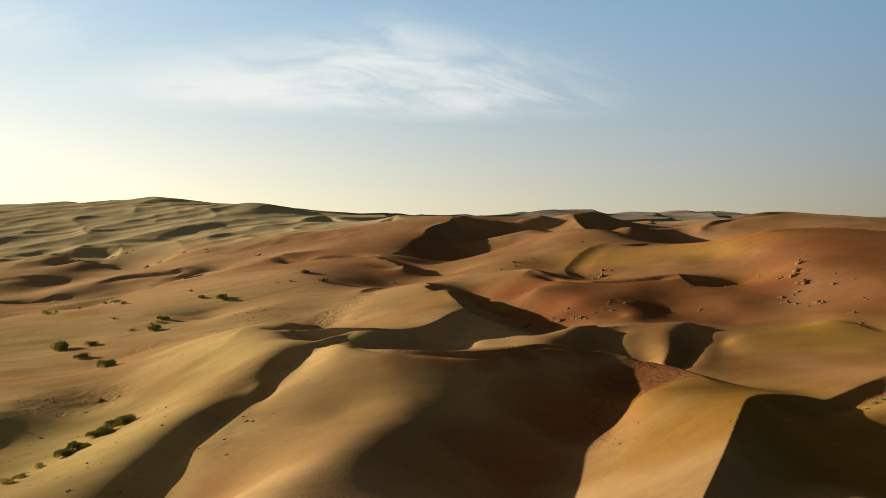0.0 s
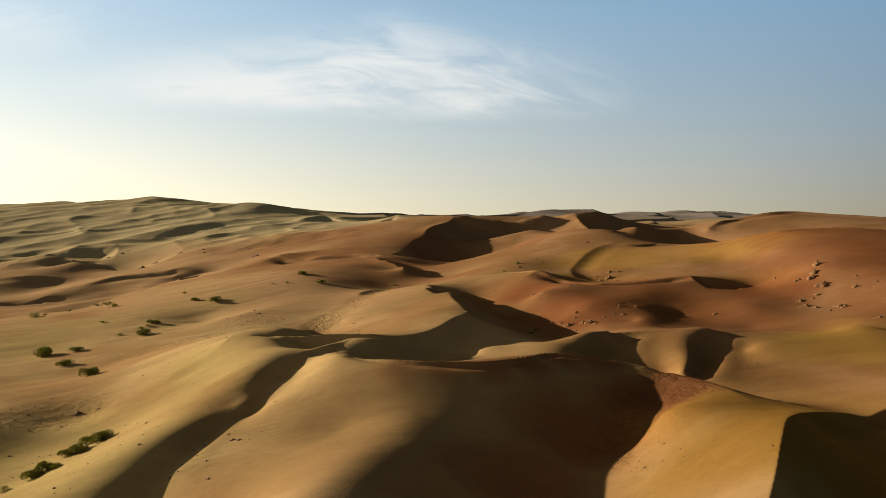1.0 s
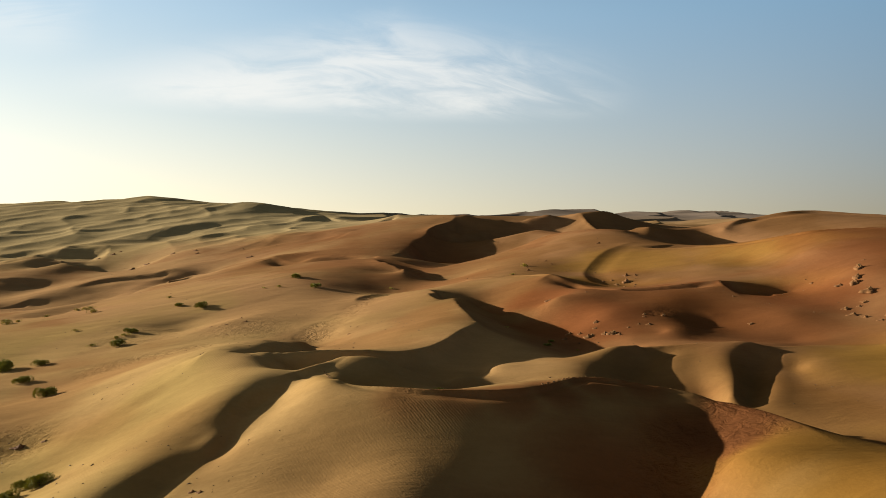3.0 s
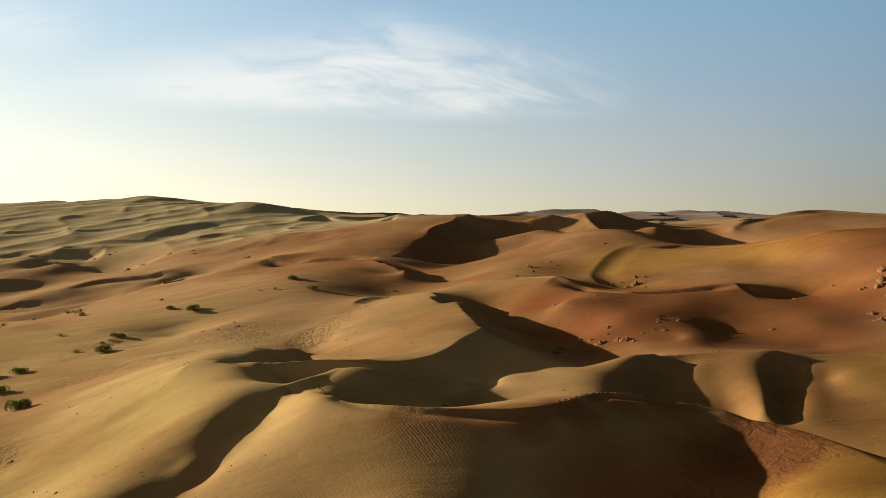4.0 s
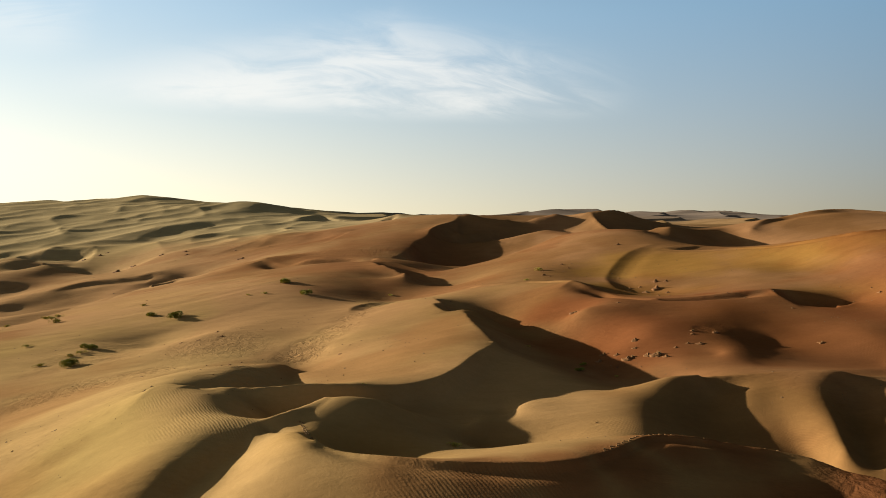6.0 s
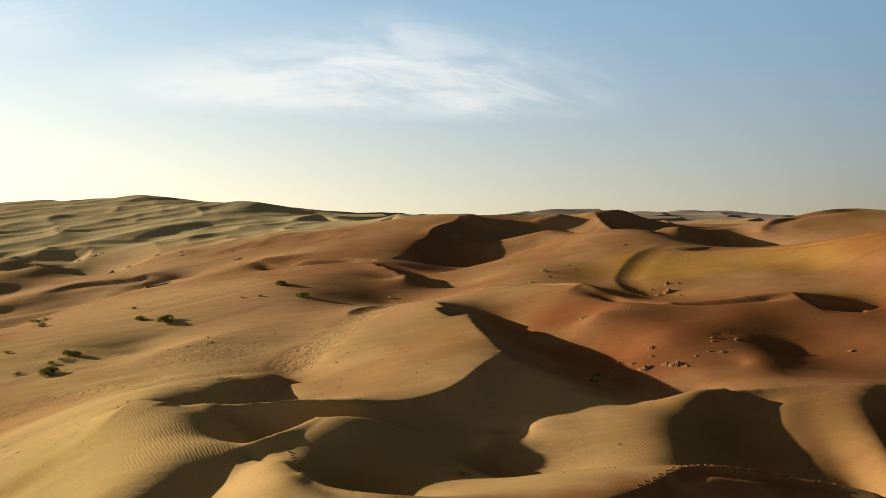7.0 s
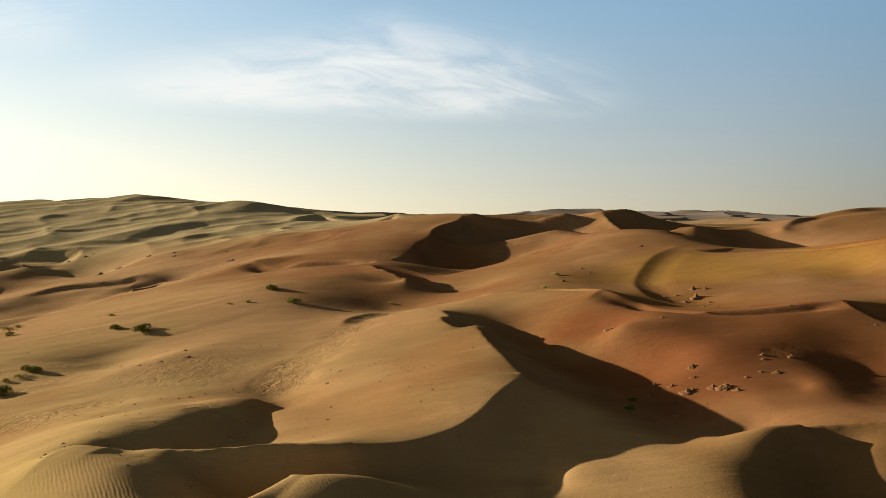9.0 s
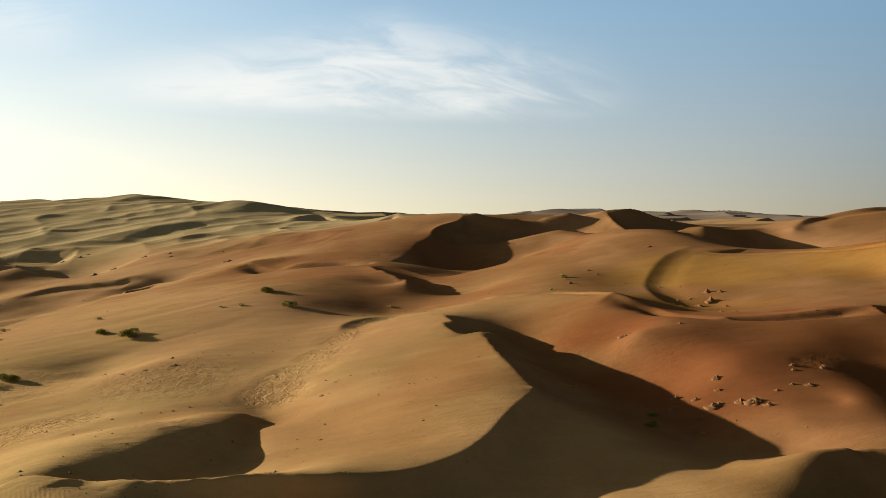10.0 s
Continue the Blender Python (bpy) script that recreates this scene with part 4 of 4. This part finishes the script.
def hummock(seed, tuft):
    """A wind-scoured lump of sand with a steep lee side, a metre across, held by a tuft of dry stems."""
    rnd = random.Random(seed)
    base = new("sand_hummock")
    v, f = [], []
    rings, spokes = 12, 28
    ox, oy = rnd.uniform(0, 50), rnd.uniform(0, 50)
    for i in range(rings):
        q = i / (rings - 1)
        for j in range(spokes):
            a = 6.28318 * j / spokes
            n = noise.noise(Vector((math.cos(a) * 1.2 + ox, math.sin(a) * 1.2 + oy, q * 1.5)))
            n2 = noise.noise(Vector((math.cos(a) * q * 3.1 + oy, math.sin(a) * q * 3.1 + ox, 4.0))) + 0.5 * noise.noise(Vector((math.cos(a) * q * 7.0 + ox, math.sin(a) * q * 7.0 + oy, 9.0)))
            lee = 0.5 + 0.5 * math.cos(a)
            r = 0.42 * q * (1 + 0.5 * n) * (1 + 0.7 * (1 - lee) * q)
            h = (1 - q) ** (1.7 - 0.9 * lee) * (0.42 + 0.24 * n2) + 0.02 * n2
            if i == rings - 1:
                h = -0.3
            v.append((r * math.cos(a), r * math.sin(a) * 0.8, h))
    for i in range(rings - 1):
        for j in range(spokes):
            a, b = i * spokes + j, i * spokes + (j + 1) % spokes
            f.append((a, b, b + spokes, a + spokes) if i else (a, b + spokes, a + spokes))
    mound = part("mound", (v, f), hummock_sand, base)
    mound.data.polygons.foreach_set("use_smooth", [True] * len(f))
    if tuft:
        sv, sf = [], []
        for _ in range(26):
            a, e, ln = rnd.uniform(0, 6.283), rnd.uniform(0.3, 1.4), rnd.uniform(0.12, 0.3)
            x, y = rnd.gauss(0.05, 0.1), rnd.gauss(0, 0.1)
            tip = (x + ln * math.cos(a) * math.cos(e), y + ln * math.sin(a) * math.cos(e), 0.26 + ln * math.sin(e))
            stem(sv, sf, [(x, y, 0.2), ((x + tip[0]) / 2, (y + tip[1]) / 2, 0.26 + (tip[2] - 0.26) * 0.6), tip], 0.012, 0.004)
        part("dry_tuft", (sv, sf), dry_straw, base, "dry straw-coloured stems")
    return tagged(base, "low wind-scoured hummock of rust-brown sand with dry stems", "hummock")


def on_sand(x, y, sink=0.0):
    return float(sand_height(np.array([x], float), np.array([y], float))[0]) - sink


def scatter(kinds, places, group, squash=(0.72, 0.92), sink=0.03, spin=True, loose=0.0):
    """Copies of the kinds at the places (x, y, width in metres)."""
    rnd = random.Random(len(places))
    made = []
    for n, (x, y, w) in enumerate(places):
        src = kinds[n % len(kinds)]
        x, y, w = x + rnd.gauss(0, loose), y + rnd.gauss(0, loose), w * (1 + rnd.uniform(-1, 1) * min(0.45, loose * 0.5))
        m = pose(x, y, on_sand(x, y, sink * w), 0, 0, rnd.uniform(-180, 180) if spin else rnd.uniform(-25, 25))
        ob = copy_thing(src, m)
        ob.scale = (w, w, w * rnd.uniform(*squash))
        tagged(ob, group=group)
        made.append(ob)
    return made


def park(kinds, group, places, **more):
    """Scatter, with the first of each kind used as a thing of its own too."""
    first, rest = places[:len(kinds)], places[len(kinds):]
    if rest:
        scatter(kinds, rest, group, **more)
    for ob, (x, y, w) in zip(kinds, first):
        ob.matrix_basis = pose(x, y, on_sand(x, y, 0.03 * w), 0, 0, 17 * w)
        ob.scale = (w, w, w * 0.8)
        tagged(ob, group=group)


big = [shrub("desert_shrub", 11 + k, 2800, 11 + k, leaf_green, "dense olive-green desert shrub rooted in wind-blown sand") for k in range(4)]
park(big, "green shrubs on the sand", [
    (-73.1, 292.3, 5.2), (-44.7, 339.8, 5.0), (-33.3, 315.3, 4.2), (-81.6, 236.7, 4.4), (-84.6, 254.7, 3.7), (-103.3, 217.1, 5.6), (-73.4, 178.4, 4.1),
    (-49.8, 128.6, 3.7), (-52.2, 130.2, 3.0), (-53.1, 123.8, 2.5), (-51.6, 123.9, 3.0), (-55.7, 117.6, 3.2), (-54.0, 118.9, 3.2),
    (-83.3, 298.9, 3.7), (-94.8, 218.9, 3.3), (-88.4, 198.0, 3.7), (37.8, 198.3, 1.7), (40.1, 203.7, 1.4)])
small = [shrub("low_shrub", 31 + k, 800, 7 + k, leaf_olive, "low yellow-green shrub spread flat on the sand", 1.2, 0.36) for k in range(3)]
park(small, "low shrubs on the sand", [
    (-96.3, 328.0, 2.4), (-90.4, 239.2, 2.2), (-84.7, 250.2, 2.3), (-86.4, 247.1, 2.2), (-105.6, 263.6, 2.2), (-150.1, 305.0, 5.0), (-150.4, 313.1, 2.6),
    (-150.2, 364.0, 3.2), (-135.1, 338.9, 3.6), (-121.5, 312.7, 3.9), (-138.8, 351.7, 3.1), (-54.9, 319.1, 1.7), (-48.8, 318.3, 2.2), (-149.8, 333.3, 2.4),
    (-57.6, 113.6, 1.6), (-58.1, 109.5, 2.0), (-59.6, 109.8, 1.2), (-59.0, 106.4, 2.2), (-161.8, 355.8, 2.4), (45.1, 196.7, 0.9), (29.7, 212.0, 1.0),
    (56.5, 328.6, 3.2), (46.9, 303.6, 2.0), (-2.0, 328.9, 1.8), (-51.0, 124.6, 1.3), (7.3, 146.1, 1.6), (18.2, 150.2, 1.0), (76.6, 104.0, 1.8), (72.7, 100.5, 1.2), (79.3, 105.6, 1.0), (-5.3, 168.5, 0.4), (-4.8, 168.6, 0.35)])
dead = [dead_shrub(5), dead_shrub(6)]
park(dead, "dead shrubs", [(29.0, 156.8, 1.3), (46.4, 200.5, 1.9), (-49.1, 238.1, 1.2), (55.4, 114.0, 1.1), (78.2, 152.2, 1.0), (57.2, 323.5, 2.2)])

lumps = [hummock(3 + k, k < 2) for k in range(4)]
park(lumps, "sand hummocks", [
    (46.3, 209.3, 1.6), (44.2, 205.4, 1.5), (48.4, 206.6, 1.2), (54.1, 211.3, 1.6), (53.5, 206.9, 1.2), (51.0, 203.9, 1.5), (49.8, 202.5, 1.8), (53.1, 202.6, 1.4),
    (54.3, 200.8, 2.0), (55.8, 200.9, 2.2), (57.9, 201.0, 1.8), (65.8, 211.0, 1.2), (67.7, 210.4, 2.0), (70.7, 210.5, 1.8), (65.8, 205.1, 1.6), (60.0, 203.2, 1.1),
    (64.1, 205.7, 1.0), (46.8, 238.1, 1.8), (47.9, 237.3, 1.2), (57.3, 235.4, 0.9)], squash=(0.45, 0.85), spin=False, loose=0.9)
lumps2 = [hummock(23 + k, k < 1) for k in range(3)]
park(lumps2, "sand hummocks", [
    (140.3, 228.2, 3.6), (135.7, 222.4, 2.8), (133.0, 219.6, 3.4), (131.0, 213.0, 3.2), (131.3, 223.4, 1.8), (131.5, 232.5, 1.7), (121.7, 205.9, 2.6), (120.6, 200.3, 2.4),
    (120.8, 197.7, 2.8), (127.5, 205.7, 2.6), (122.1, 194.9, 2.4), (125.0, 206.2, 1.8), (126.4, 194.8, 2.2), (125.1, 191.5, 1.5), (142.0, 210.9, 1.8), (139.3, 202.7, 1.3),
    (141.1, 202.7, 1.2), (136.6, 188.7, 2.2), (135.6, 186.2, 1.8), (124.2, 176.5, 2.0), (119.9, 168.6, 1.6), (94.6, 205.7, 2.2), (147.8, 235.5, 1.6)], squash=(0.45, 0.85), spin=False, loose=0.9)
lumps3 = [hummock(43 + k, k < 1) for k in range(3)]
park(lumps3, "sand hummocks", [
    (89.7, 290.8, 2.6), (92.7, 289.0, 1.8), (87.1, 283.1, 3.2), (82.9, 279.1, 3.0), (88.0, 274.6, 1.5), (81.7, 257.1, 1.4), (77.7, 258.3, 1.0), (79.3, 285.6, 1.4),
    (82.3, 287.1, 1.5), (82.2, 308.7, 2.0), (68.0, 338.1, 2.6), (69.6, 329.9, 1.4), (55.0, 315.1, 1.8), (57.6, 311.0, 1.2), (102.5, 369.3, 2.6)], squash=(0.45, 0.8), spin=False, loose=0.6)
lumps4 = [hummock(63 + k, k < 1) for k in range(2)]
park(lumps4, "sand hummocks", [
    (-50.6, 257.8, 1.1), (-47.3, 249.3, 1.3), (-57.6, 246.9, 1.0), (-64.6, 257.0, 1.2), (-49.9, 234.0, 1.0), (-37.9, 216.3, 0.6), (-34.7, 219.7, 0.7), (-49.4, 216.3, 0.7),
    (-45.5, 211.3, 0.6), (-52.9, 206.9, 0.7), (-46.3, 200.7, 0.6), (-13.3, 218.8, 0.9), (-11.2, 222.8, 0.6), (-53.3, 247.8, 0.8), (-23.7, 115.1, 0.7), (-23.2, 114.4, 0.6),
    (-25.4, 103.5, 0.5), (-61.7, 147.6, 1.6), (-60.4, 148.3, 1.1), (-70.7, 144.8, 0.9), (-165.9, 619.8, 5.0), (-173.2, 637.6, 4.0), (-197.2, 650.2, 4.0), (-210.1, 627.4, 3.5),
    (-207.9, 588.6, 5.0), (-267.7, 701.0, 5.0), (-276.5, 688.8, 5.0), (-267.5, 715.2, 4.0), (-128.1, 616.6, 3.5), (-108.6, 554.6, 4.0)], squash=(0.45, 0.8), spin=False, loose=0.6)


def clods():
    """Small dark clods and dry tufts strewn over the slopes, too many to count."""
    rnd = np.random.RandomState(21)
    v, f = [], []
    n = 0
    while n < 1900:
        t, r = rnd.uniform(radians(-34), radians(38)), math.exp(rnd.uniform(math.log(95), math.log(700)))
        x, y = r * math.sin(t), r * math.cos(t)
        if fbm(np.array(x / 24 + 40.0), np.array(y / 24 + 11.0), 3) < 0.53 + 0.1 * rnd.rand():
            continue
        w = 0.05 + 0.22 * rnd.rand() ** 4 + 0.00045 * r
        z = on_sand(x, y) - 0.03
        i = len(v)
        for k in range(5):
            a = 1.2566 * k + rnd.uniform(-0.4, 0.4)
            q = w * rnd.uniform(0.6, 1.2)
            v.append((x + q * math.cos(a), y + q * math.sin(a), z))
        v.append((x + rnd.uniform(-0.3, 0.3) * w, y + rnd.uniform(-0.3, 0.3) * w, z + 0.03 + w * rnd.uniform(0.25, 0.7)))
        f.extend((i + k, i + (k + 1) % 5, i + 5) for k in range(5))
        n += 1
    me = bpy.data.meshes.new("clods")
    me.from_pydata(v, [], f)
    me.materials.append(clod_brown)
    return tagged(new("clods", me), "small brown clods and dry tufts strewn over sand", "clods", kind="stuff")


clod_brown = plain("clod_brown", (0.17, 0.10, 0.045), vary=0.4)
clods()


# ---- tracks along the crests ----
def footprint_mesh():
    """The pushed-up rim and hollow of one boot mark, 0.4 m long."""
    v, f = [], []
    n = 12
    for r, h in ((1.25, -0.03), (1.0, 0.055), (0.72, 0.03), (0.5, 0.008)):
        for j in range(n):
            a = 6.28318 * j / n
            v.append((0.1 * r * math.cos(a) * (1 + 0.12 * math.sin(a)), 0.2 * r * math.sin(a), h * (1 + 0.35 * math.cos(a + 1))))
    for i in range(3):
        for j in range(n):
            a, c = i * n + j, i * n + (j + 1) % n
            f.append((a, c, c + n, a + n))
    f.append(tuple(range(3 * n, 4 * n)))
    return v, f


def trail(points, pace, label):
    base = new("footprint_trail")
    x0, y0 = points[0]
    base.matrix_basis = pose(x0, y0, on_sand(x0, y0))
    line = spline([(x, y, 0) for x, y in points], 0.0015)
    along = np.concatenate([[0], np.cumsum(np.linalg.norm(np.diff(line[:, :2], axis=0), axis=1))])
    rnd = random.Random(9)
    first = None
    for k in range(int(along[-1] / pace)):
        d = k * pace + rnd.uniform(-0.06, 0.06)
        x, y = np.interp(d, along, line[:, 0]), np.interp(d, along, line[:, 1])
        x2, y2 = np.interp(d + 0.3, along, line[:, 0]), np.interp(d + 0.3, along, line[:, 1])
        course = math.atan2(y2 - y, x2 - x)
        side = 0.16 if k % 2 else -0.16
        px, py = x - side * math.sin(course) + rnd.gauss(0, 0.05), y + side * math.cos(course) + rnd.gauss(0, 0.05)
        if first is None:
            first = ob = part("footprint", footprint_mesh(), sand_marks, base)
        else:
            ob = new("footprint", first.data)
            ob.parent = base
        # laid on the slope of the sand
        e = 0.25
        gx = (on_sand(px + e, py) - on_sand(px - e, py)) / (2 * e)
        gy = (on_sand(px, py + e) - on_sand(px, py - e)) / (2 * e)
        tilt = Vector((0, 0, 1)).rotation_difference(Vector((-gx, -gy, 1)).normalized()).to_matrix().to_4x4()
        ob.matrix_basis = Matrix.Translation((px - x0, py - y0, on_sand(px, py) - on_sand(x0, y0) + 0.012)) @ tilt @ pose(0, 0, 0, 0, 0, math.degrees(course) - 90 + rnd.uniform(-9, 9))
    return tagged(base, label, "footprints", "boot tracks in the sand")


sand_marks = plain("trodden_sand", (0.24, 0.13, 0.05), vary=0.25, scale=4.0)
trail([(-12.0, 147.5), (-11.4, 145.6), (-10.8, 142.8), (-9.6, 140.0), (-8.4, 138.0), (-6.5, 135.6)], 0.62, "line of boot prints leading up the pale sand knoll")
trail([(21.5, 129.5), (24.8, 132.6), (28.1, 135.1), (32.9, 135.7), (38.6, 135.3), (45.0, 133.8)], 0.66, "line of boot prints along the sharp dune crest")
